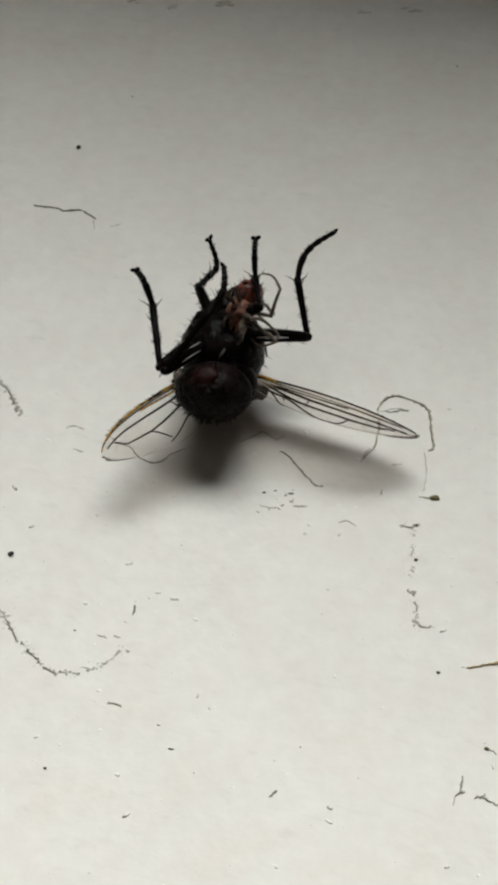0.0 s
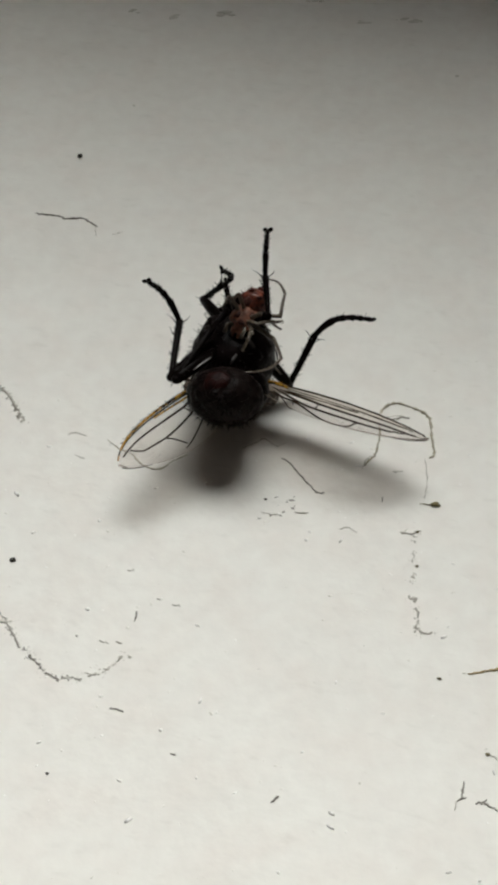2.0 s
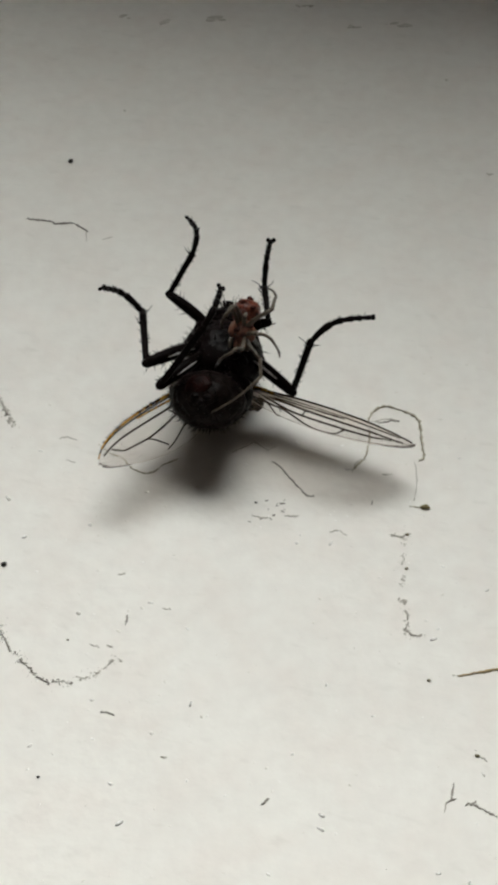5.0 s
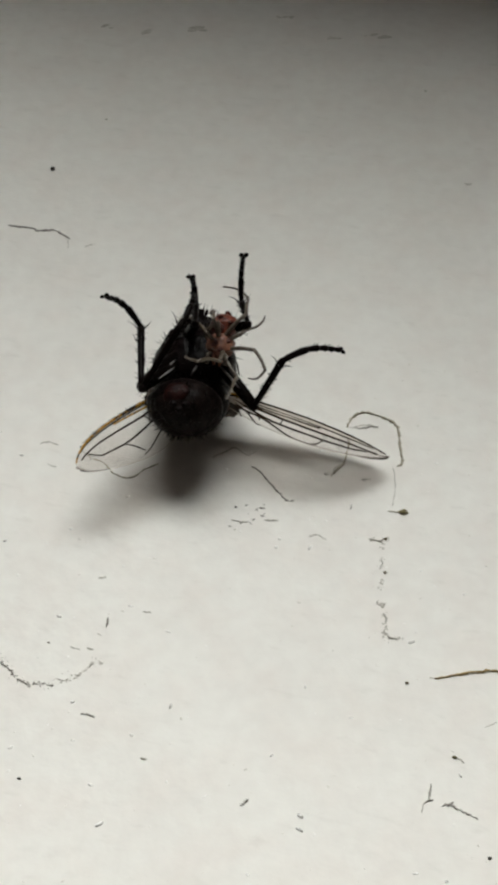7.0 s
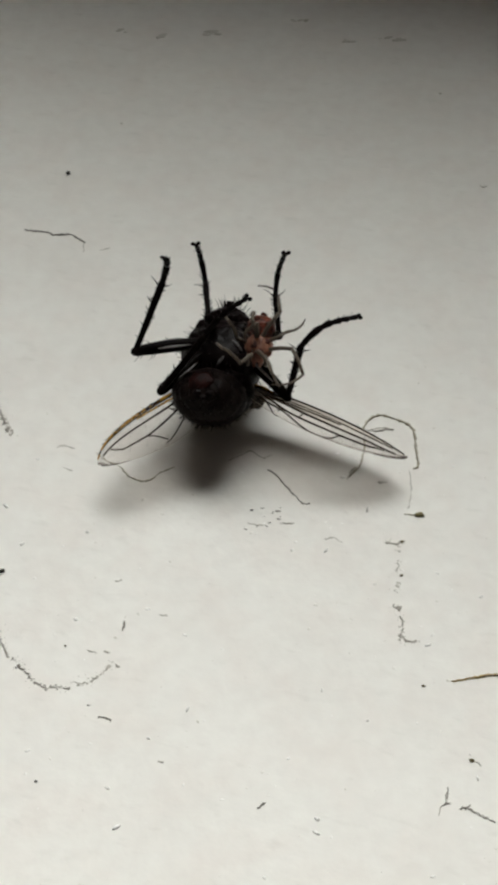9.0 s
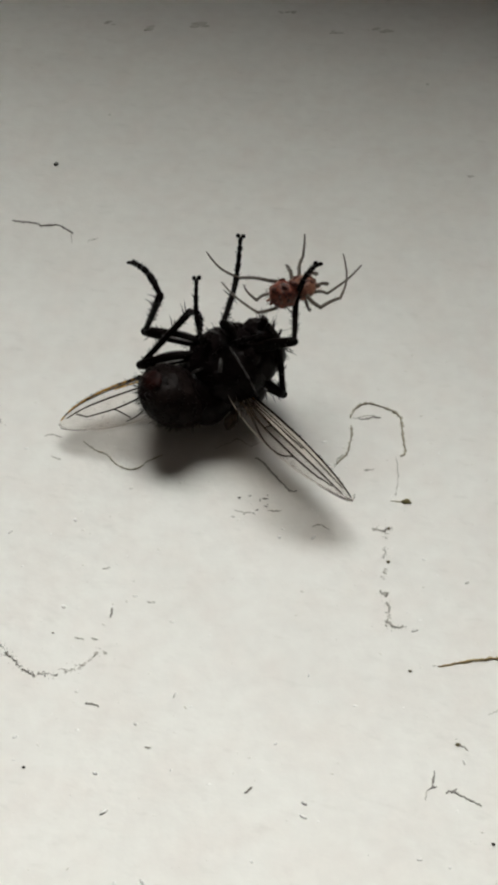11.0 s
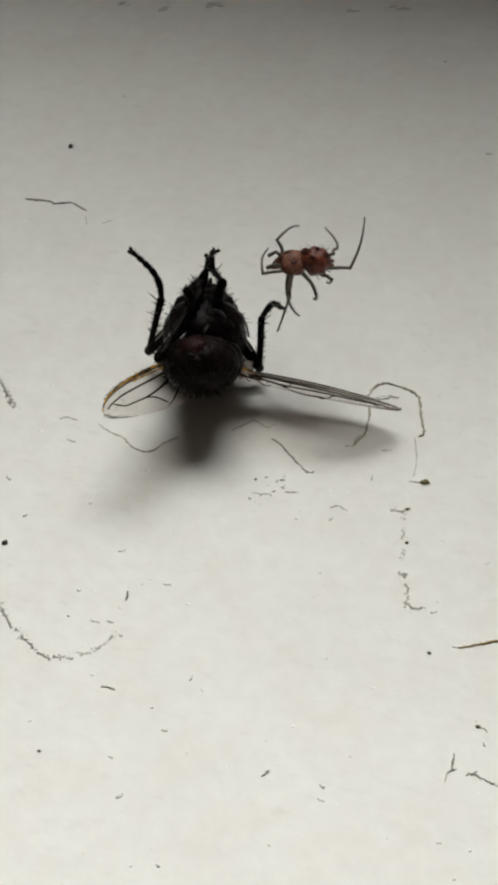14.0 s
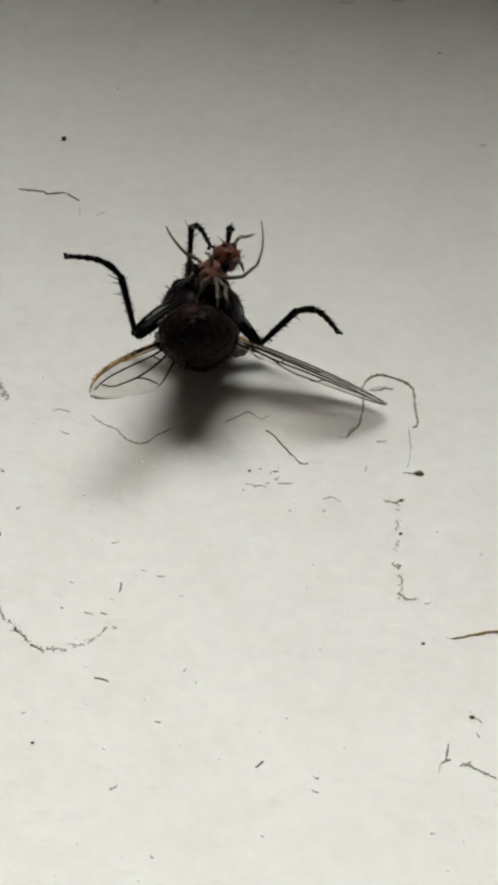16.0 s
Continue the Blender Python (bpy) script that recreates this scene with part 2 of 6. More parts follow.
def fly_abdomen():
    """The abdomen curls up: its tip points along the local z axis. Overlapping plates ring it, each with a fringe of hair."""
    size = Vector((1.32, 1.00, 1.32))

    def plates(d):
        a = math.acos(max(-1, min(1, d.z))) / math.pi * 8
        step = a % 1.0
        return 0.985 + 0.022 * step ** 0.7 * (0.6 + 0.8 * noise.noise(d * 2.2 + Vector((4, 1, 0)))) + 0.05 * noise.noise(d * 2.3) + 0.022 * noise.noise(d * 7.0)
    bm = bmesh.new()
    blob(bm, (0, 0, 0), size, 56, 64, None, plates)
    ob = part("abdomen", bm, ABDOMEN, fly, "dark brown-black hairy ringed abdomen")
    tip, side = Vector((-0.05, -0.56, 0.83)).normalized(), Vector((1, 0, 0))
    y = tip.cross(side).normalized()
    turn = Matrix((y.cross(tip), y, tip)).transposed()
    ob.matrix_basis = Matrix.Translation(Vector((-0.08, -1.62, 1.60)) * MM) @ turn.to_4x4()

    def skin(d):
        return Vector((d.x * size.x, d.y * size.y, d.z * size.z)) * plates(d)
    # the dull red plate beside the tip
    d = Vector((-0.14, 0.36, 0.92)).normalized()
    bm = bmesh.new()
    lean = d.to_track_quat("Z", "Y").to_matrix().to_4x4()
    blob(bm, skin(d) * 0.925, (0.46, 0.38, 0.15), 22, 14, lean, lambda q: 1 + 0.10 * noise.noise(q * 3.0) + 0.05 * math.sin(5 * q.y))
    part("belly_plate", bm, RED_PATCH, ob, "dull red-brown belly plate")
    # the small lobes at the very tip
    for s, e in ((-1, 0.16), (1, 0.16), (0, 0.34)):
        d = Vector((s * 0.16, 0.10 - e, 0.95)).normalized()
        bm = bmesh.new()
        blob(bm, skin(d) * 0.96, (0.17, 0.12, 0.13), 14, 10, None, lambda q: 1 + 0.2 * noise.noise(q * 3 + d * 5))
        part("tip_lobe", bm, CUTICLE, ob)
    rnd = random.Random(4)
    bm = bmesh.new()
    for ring in range(1, 7):
        a = ring / 8 * math.pi
        n = int(54 * math.sin(a)) + 6
        for k in range(n):
            b = 2 * math.pi * (k + rnd.uniform(-0.35, 0.35)) / n
            d = Vector((math.sin(a) * math.cos(b), math.sin(a) * math.sin(b), math.cos(a)))
            bristle(bm, skin(d), d + Vector((rnd.gauss(0, 0.3), rnd.gauss(0, 0.3), 0.9)), rnd.uniform(0.12, 0.36), 0.015)
    for i in range(260):
        b, e = rnd.uniform(0, 2 * math.pi), rnd.uniform(-0.5, 1)
        w = math.sqrt(1 - e * e)
        d = Vector((math.cos(b) * w, math.sin(b) * w, e))
        bristle(bm, skin(d), d + Vector((rnd.gauss(0, 0.4), rnd.gauss(0, 0.4), 0.7)), rnd.uniform(0.10, 0.30), 0.012)
    tagged(part("bristles", bm, LEG_BLACK, ob), kind="stuff")
    return ob


def fly_thorax():
    bm = bmesh.new()
    blob(bm, (0, 0.58, 1.26), (1.48, 1.52, 1.28), 32, 24, None, lambda d: 1 + 0.03 * math.sin(9 * d.y) * d.z + 0.07 * noise.noise(d * 4.0))
    blob(bm, (0.02, -0.72, 1.00), (1.36, 1.02, 1.02), 28, 20, None, lambda d: 1 + 0.08 * noise.noise(d * 3.0 + Vector((2, 5, 0))))
    lobes = []
    for s in (-1, 1):
        for y, r in ((-0.02, 0.36), (0.62, 0.42), (1.35, 0.36)):
            lobes.append((s * 0.64, y, 1.94, r))
    ob = part("thorax", bm, CUTICLE, fly, "glossy black thorax")
    # the broad humped back, on which it lies, and the small shield behind it
    bm = bmesh.new()
    blob(bm, (0, 0.70, 0.80), (1.44, 1.40, 1.36), 32, 24, None, lambda d: 1 + 0.03 * math.sin(8 * d.y) + 0.05 * noise.noise(d * 3.0 + Vector((7, 0, 0))))
    rnd = random.Random(21)
    for i in range(46):
        a, e = rnd.uniform(1.15, 1.85) * math.pi, rnd.uniform(-0.75, 0.75)
        d = Vector((math.cos(a) * math.sqrt(1 - e * e), e, math.sin(a) * math.sqrt(1 - e * e)))
        bristle(bm, (d.x * 1.40, 0.70 + d.y * 1.36, 0.80 + d.z * 1.32), d + Vector((0, -0.9, 0)), rnd.uniform(0.25, 0.42), 0.018)
    part("back_shield", bm, CUTICLE, ob)
    bm = bmesh.new()
    blob(bm, (0, -0.85, 0.55), (0.80, 0.60, 0.75), 20, 16)
    part("rear_shield", bm, CUTICLE, ob)
    for s in (-1, 1):
        bm = bmesh.new()
        blob(bm, (s * 0.66, 1.42, 1.18), (0.62, 0.72, 0.86), 20, 16, None, lambda d: 1 + 0.10 * noise.noise(d * 3.5 + Vector((s, 2, 0))))
        part("shoulder", bm, CUTICLE, ob)
    for x, y, z, r in lobes:
        bm = bmesh.new()
        blob(bm, (x, y, z), (0.44, r, 0.36), 18, 14, None, lambda d: 1 + 0.14 * noise.noise(d * 3.0 + Vector((x, y, z))))
        part("breast_plate", bm, CUTICLE, ob)
    rnd = random.Random(8)
    bm = bmesh.new()
    for i in range(190):
        a, e = rnd.uniform(0, 2 * math.pi), rnd.uniform(-0.95, 0.95)
        d = Vector((math.cos(a) * math.sqrt(1 - e * e), e, math.sin(a) * math.sqrt(1 - e * e)))
        root = Vector((d.x * 1.32, 0.58 + d.y * 1.50, 1.26 + d.z * 1.26))
        if root.z > 0.35:
            bristle(bm, root, d + Vector((0, -0.3, 0.1)), rnd.uniform(0.2, 0.5), 0.017)
    tagged(part("bristles", bm, LEG_BLACK, ob), kind="stuff")
    # seams between the plates of the breast, glints put into their pale grey
    for path, r in (
            (((0.28, 0.87, 2.50), (0.62, 0.84, 2.40), (0.98, 0.81, 2.16), (1.26, 0.79, 1.86), (1.44, 0.76, 1.40), (1.50, 0.74, 0.95)), 0.042),
            (((0.36, 0.44, 2.36), (0.56, 0.28, 2.36), (0.74, 0.10, 2.26)), 0.085),
            (((0.02, -0.62, 2.16), (0.10, -0.42, 2.22), (0.18, -0.24, 2.24)), 0.060),
            (((-0.42, 0.90, 2.46), (-0.74, 0.84, 2.34), (-1.04, 0.78, 2.12)), 0.040),
            (((-0.36, 0.30, 2.34), (-0.56, 0.20, 2.28)), 0.060)):
        bm = bmesh.new()
        n = len(path) - 1
        path = [Vector((0, 0.58, 1.26)) + (Vector(p) - Vector((0, 0.58, 1.26))) * 1.035 for p in path]
        tube(bm, path, [r * (0.5 + 0.5 * math.sin(math.pi * (0.15 + 0.7 * i / n))) for i in range(n + 1)], 8)
        part("seam", bm, SEAM_GREY, ob, "dull grey seam with a painted glint")
    return ob


def fly_head():
    bm = bmesh.new()
    blob(bm, (0, 2.10, 1.12), (1.02, 0.66, 1.06), 28, 22, None, lambda d: 1 + 0.10 * noise.noise(d * 4.5 + Vector((5, 0, 0))))
    ob = part("head", bm, CUTICLE, fly, "black head with bristles")
    for s in (-1, 1):
        bm = bmesh.new()
        blob(bm, (s * 0.60, 1.98, 1.06), (0.42, 0.48, 0.76), 24, 20)
        part("eye", bm, EYE, ob, "dark red compound eye")
        bm = bmesh.new()
        tube(bm, [(s * 0.14, 2.52, 1.2), (s * 0.2, 2.76, 1.35), (s * 0.24, 2.86, 1.55)], [0.05, 0.06, 0.03], 7)
        bristle(bm, (s * 0.22, 2.83, 1.45), (s * 0.6, 0.8, 0.2), 0.4, 0.014)
        part("antenna", bm, CUTICLE, ob)
        bm = bmesh.new()
        tube(bm, [(s * 0.12, 2.4, 1.95), (s * 0.2, 2.5, 2.12), (s * 0.24, 2.58, 2.22)], [0.05, 0.06, 0.03], 6)
        part("palp", bm, CUTICLE, ob)
    bm = bmesh.new()
    tube(bm, [(0, 2.2, 1.9), (0, 2.3, 2.1), (0, 2.42, 2.2), (0, 2.5, 2.3)], [0.26, 0.2, 0.13, 0.15], 10)
    part("proboscis", bm, CUTICLE, ob)
    rnd = random.Random(3)
    bm = bmesh.new()
    for i in range(64):
        a = rnd.uniform(0, 2 * math.pi)
        bristle(bm, (0.72 * math.cos(a), 2.48 + rnd.uniform(-0.2, 0.2), 1.25 + 0.76 * math.sin(a)), (math.cos(a), 0.5, math.sin(a)), rnd.uniform(0.2, 0.45), 0.016)
    tagged(part("bristles", bm, LEG_BLACK, ob), kind="stuff")
    return ob


# wing outline and veins: x towards the tip, y towards the trailing edge


def lead(u, droop):
    return -0.20 * math.sin(math.pi * min(1, u * 0.98)) ** 0.8 + droop * u ** 9


def trail(u, droop):
    return 0.18 + 1.85 * math.sin(math.pi * min(1, 0.10 + 0.90 * u ** 1.12)) ** 0.62 * (1 - 0.18 * u) - 0.18 * (1 - u) + (droop - 0.16) * u ** 7


def fly_wing(side, span, droop, spread, film, costa, second, third, words):
    """A wing at its hinge, the trailing edge towards side * y."""
    bm = bmesh.new()
    rows = []
    for i in range(31):
        u = i / 30
        y0, y1 = lead(u, droop), max(lead(u, droop) + 0.02, trail(u, droop) if u < 1 else lead(u, droop) + 0.02)
        rows.append([bm.verts.new((u * span, side * (y0 + (y1 - y0) * k / 20), 0.075 * math.sin(k * 0.95 + u * 3) * (k / 20) + 0.10 * math.sin(u * 3.1))) for k in range(21)])
    for a, b in zip(rows, rows[1:]):
        for k in range(20):
            bm.faces.new((a[k], a[k + 1], b[k + 1], b[k]))
    bmesh.ops.solidify(bm, geom=bm.faces[:], thickness=0.012)
    wing = part("wing", bm, film, fly, "clear brownish veined wing")

    def vein(points, r0, r1, mat, label=""):
        pts = []
        for (u0, k0), (u1, k1) in zip(points, points[1:]):
            for j in range(6):
                u, k = u0 + (u1 - u0) * j / 6, (k0 + (k1 - k0) * j / 6) ** spread
                y0, y1 = lead(u, droop), trail(u, droop)
                pts.append((u * span, side * (y0 + (y1 - y0) * k), 0.075 * math.sin(k * 19 + u * 3) * k + 0.10 * math.sin(u * 3.1) + 0.006))
        bmv = bmesh.new()
        tube(bmv, pts, [1.04 * (r0 + (r1 - r0) * i / (len(pts) - 1)) for i in range(len(pts))], 6)
        part("vein", bmv, mat, wing, label)
    vein([(0.0, 0.0), (0.3, 0.0), (0.6, 0.0), (0.85, 0.0), (1.0, 0.0)], 0.060, 0.024, costa, words)
    vein([(0.02, 0.045), (0.3, 0.05), (0.75, 0.045), (0.93, 0.03)], 0.034, 0.018, second, "dark vein along the leading edge")
    vein([(0.03, 0.10), (0.3, 0.115), (0.62, 0.07)], 0.050, 0.03, third)
    vein([(0.03, 0.18), (0.35, 0.24), (0.75, 0.22), (0.97, 0.25)], 0.045, 0.025, VEIN)
    vein([(0.03, 0.24), (0.30, 0.42), (0.62, 0.52), (0.80, 0.52), (0.88, 0.25)], 0.04, 0.024, VEIN)
    vein([(0.05, 0.34), (0.25, 0.60), (0.45, 0.78), (0.60, 0.92)], 0.038, 0.02, VEIN)
    vein([(0.62, 0.52), (0.585, 0.68), (0.53, 0.84)], 0.028, 0.024, VEIN)
    vein([(0.35, 0.25), (0.34, 0.46)], 0.024, 0.024, VEIN)
    vein([(0.06, 0.45), (0.20, 0.78), (0.26, 0.97)], 0.03, 0.016, VEIN)
    vein([(0.05, 0.55), (0.11, 0.80), (0.13, 0.96)], 0.026, 0.014, VEIN)
    vein([(0.20, 0.50), (0.235, 0.72)], 0.02, 0.02, VEIN)
    # a pale tube paints the bright reflection along the trailing margin
    vein([(0.04, 1.0), (0.3, 1.0), (0.6, 1.0), (0.85, 1.0)], 0.009, 0.009, PALE, "thin wing margin with its glint painted pale")
    vein([(0.84, 1.0), (0.92, 1.0), (0.97, 1.0), (0.998, 1.0)], 0.010, 0.024, VEIN, "thin dark wing margin")
    # thick cream folds of membrane between the leading veins of the dusky wing
    for u0, u1, k0, k1 in () if side > 0 else ((0.05, 0.90, 0.004, 0.044), (0.06, 0.66, 0.048, 0.108), (0.06, 0.72, 0.122, 0.215)):
        bmc = bmesh.new()
        pair = []
        for i in range(17):
            u = u0 + (u1 - u0) * i / 16
            swell = math.sin(math.pi * (0.12 + 0.80 * i / 16)) * (1 + 0.25 * noise.noise(Vector((u * 9, k0 * 40, side))))
            mid, half = (k0 ** spread + k1 ** spread) / 2, (k1 ** spread - k0 ** spread) / 2 * swell
            y0, y1 = lead(u, droop), trail(u, droop)
            pair.append([bmc.verts.new((u * span, side * (y0 + (y1 - y0) * k), 0.075 * math.sin(k * 19 + u * 3) * k + 0.10 * math.sin(u * 3.1) + 0.016)) for k in (mid - half, mid + half)])
        for a, b in zip(pair, pair[1:]):
            bmc.faces.new((a[0], a[1], b[1], b[0]))
        bmesh.ops.solidify(bmc, geom=bmc.faces[:], thickness=0.012)
        part("membrane_fold", bmc, CREAM_FILM, wing, "cream fold between the veins", smooth=False)
    # the pale hardened root
    bmr = bmesh.new()
    blob(bmr, (0.42, side * 0.30, 0.02), (0.50, 0.27, 0.06), 18, 10, None, lambda d: 1 + 0.2 * noise.noise(d * 3))
    part("wing_root", bmr, PALE, wing, "pale cream wing root")
    bmr = bmesh.new()
    blob(bmr, (0.30, side * 0.02, 0.05), (0.42, 0.11, 0.09), 16, 10, None, lambda d: 1 + 0.25 * noise.noise(d * 4))
    part("wing_root", bmr, COSTA, wing, "amber and black wing root")
    # a row of short black bristles on the leading edge
    rnd = random.Random(12)
    bmb = bmesh.new()
    for i in range(46):
        u = 0.02 + 0.86 * i / 46 + rnd.uniform(-0.006, 0.006)
        bristle(bmb, (u * span, side * (lead(u, droop) - 0.03), 0.10 * math.sin(u * 3.1)), (0.8, -side * rnd.uniform(0.3, 1.0), rnd.uniform(-0.4, 0.4)), rnd.uniform(0.07, 0.13), 0.034 * (1 - 0.5 * u))
    tagged(part("bristles", bmb, LEG_BLACK, wing), kind="stuff")
    return wing


def calypter(centre, radii, tilt, words):
    bm = bmesh.new()
    blob(bm, centre, radii, 24, 12, pose(0, 0, 0, *tilt), lambda d: 1 + 0.45 * noise.noise(d * 2.0 + Vector(centre)))
    part("calypter", bm, LOBE_FILM, fly, words)


def leg_femur(length, fat):
    rnd = random.Random(int(length * 977))
    bm = bmesh.new()
    n = 9
    tube(bm, [(0, 0.05 * math.sin(math.pi * i / n), length * i / n) for i in range(n + 1)], [fat * (0.62 + 0.55 * math.sin(math.pi * (0.12 + 0.72 * i / n))) for i in range(n + 1)], 9)
    blob(bm, (0, 0, length), (fat * 0.8,) * 3, 10, 8)
    blob(bm, (0, 0, 0), (fat * 1.15,) * 3, 10, 8)
    for i in range(26):
        a, z = rnd.uniform(0, 6.28), rnd.uniform(0.1, 0.95) * length
        bristle(bm, (math.cos(a) * fat * 0.9, math.sin(a) * fat * 0.9, z), (math.cos(a), math.sin(a), 0.8), rnd.uniform(0.12, 0.34), 0.017)
    ob = part("femur", bm, LEG_BLACK, fly)
    # pale stripes paint the window's glints along the stout femora
    if fat > 0.18:
        for a in (0.5, 2.6, 4.7):
            bm = bmesh.new()
            c, q = math.cos(a), math.sin(a)
            ways = [(z, fat * (0.60 + 0.55 * math.sin(math.pi * (0.12 + 0.72 * z)))) for z in (0.25, 0.4, 0.55, 0.7)]
            tube(bm, [(c * w, q * w + 0.05 * math.sin(math.pi * z), length * z) for z, w in ways], [0.015, 0.05, 0.045, 0.015], 6)
            part("streak", bm, GLINT_GREY, ob, "pale grey streak painting a glint on the femur")
    return ob


def leg_tibia(length, fat):
    rnd = random.Random(int(length * 1313))
    bm = bmesh.new()
    tube(bm, [(0, 0, length * i / 7) for i in range(8)], [fat * (0.8 + 0.25 * i / 7) for i in range(8)], 8)
    blob(bm, (0, 0, length), (fat * 1.05,) * 3, 8, 6)
    for i in range(44):
        a, z = rnd.uniform(0, 6.28), rnd.uniform(0.05, 1.0) * length
        bristle(bm, (math.cos(a) * fat * 0.9, math.sin(a) * fat * 0.9, z), (math.cos(a), math.sin(a), 1.0), rnd.uniform(0.08, 0.19), 0.018)
    for a, z, k in ((0.4, 0.96, 0.45), (1.3, 0.93, 0.38), (2.6, 0.97, 0.34), (0.9, 0.70, 0.36)):
        bristle(bm, (math.cos(a) * fat, math.sin(a) * fat, length * z), (math.cos(a), math.sin(a), 0.6), k, 0.026)
    return part("tibia", bm, LEG_BLACK, fly)


def leg_tarsus(length, fat):
    """Five beads on a bow, with two claws and pads; bows towards y."""
    rnd = random.Random(int(length * 571))
    bm = bmesh.new()

    def bow(s):
        return Vector((0, 0.15 * length * math.sin(math.pi * s) * (1.25 - 0.5 * s), length * s))
    cuts = (0, 0.40, 0.58, 0.73, 0.85, 0.97)
    for i, (a, b) in enumerate(zip(cuts, cuts[1:])):
        f = fat * (1 - 0.07 * i)
        tube(bm, [bow(a + (b - a) * k / 5) for k in range(6)], [f * (0.82, 0.94, 1.0, 1.08, 1.2, 0.95)[k] for k in range(6)], 8)
    end = bow(0.97)
    for s in (-1, 1):
        tube(bm, [end, end + Vector((s * 0.09, 0.02, 0.09)), end + Vector((s * 0.16, -0.05, 0.13))], [0.04, 0.035, 0.012], 5)
        blob(bm, end + Vector((s * 0.09, -0.03, 0.08)), (0.085, 0.05, 0.085), 8, 6)
    for i in range(34):
        a, s = rnd.uniform(0, 6.28), rnd.uniform(0.05, 0.95)
        bristle(bm, bow(s) + Vector((math.cos(a), math.sin(a), 0)) * fat * 0.8, (math.cos(a), math.sin(a), 1.0), rnd.uniform(0.07, 0.15), 0.016)
    return part("tarsus", bm, LEG_BLACK, fly)


def coxa(hip, s):
    bm = bmesh.new()
    h = Vector(hip)
    tube(bm, [h + Vector((s * -0.12, -0.05, -0.5)), h + Vector((s * -0.02, 0, -0.2)), h], [0.24, 0.27, 0.20], 10)
    part("coxa", bm, CUTICLE, fly)


fly_abdomen()
fly_thorax()
fly_head()
LEFT_WING, RIGHT_WING = fly_wing(1, 5.3, 0.52, 1.0, FILM, COSTA, VEIN, COSTA, "amber and black leading vein"), fly_wing(-1, 6.0, 0.16, 0.66, DUSKY_FILM, VEIN, VEIN, VEIN, "black leading vein")
calypter((-1.30, -0.42, 0.74), (0.36, 0.38, 0.07), (25, 25, 0), "pale papery scale at the wing base")
calypter((1.38, -0.44, 0.42), (0.36, 0.34, 0.09), (14, -34, 20), "brown papery scale at the wing base")
coxa((-0.5, 0.5, 2.1), -1)
LEG_A = leg_femur(2.60, 0.20), leg_tibia(2.57, 0.128), leg_tarsus(2.18, 0.112)
coxa((-0.5, 0, 2.1), -1)
LEG_B = leg_femur(2.26, 0.20), leg_tibia(2.60, 0.128), leg_tarsus(1.89, 0.112)
coxa((-0.45, 1.35, 2), -1)
LEG_C = leg_femur(1.96, 0.17), leg_tibia(1.65, 0.109), leg_tarsus(2.08, 0.095)
coxa((0.45, 1.35, 2), 1)
LEG_D = leg_femur(2.00, 0.17), leg_tibia(1.55, 0.109), leg_tarsus(2.00, 0.095)
coxa((0.5, 0.5, 2.1), 1)
LEG_E = leg_femur(2.60, 0.20), leg_tibia(2.11, 0.128), leg_tarsus(2.28, 0.112)
coxa((0.5, 0, 2.1), 1)
LEG_F = leg_femur(2.0, 0.2), leg_tibia(2.2, 0.11), leg_tarsus(2.1, 0.09)

# ---- the spider ----
spider = thing("spider", "small orange-brown spider with thin grey-brown legs", "spider")


def grown(name, bm, mat, parent=None, label=""):
    bm.transform(Matrix.Scale(1.26, 4))
    return part(name, bm, mat, parent, label)


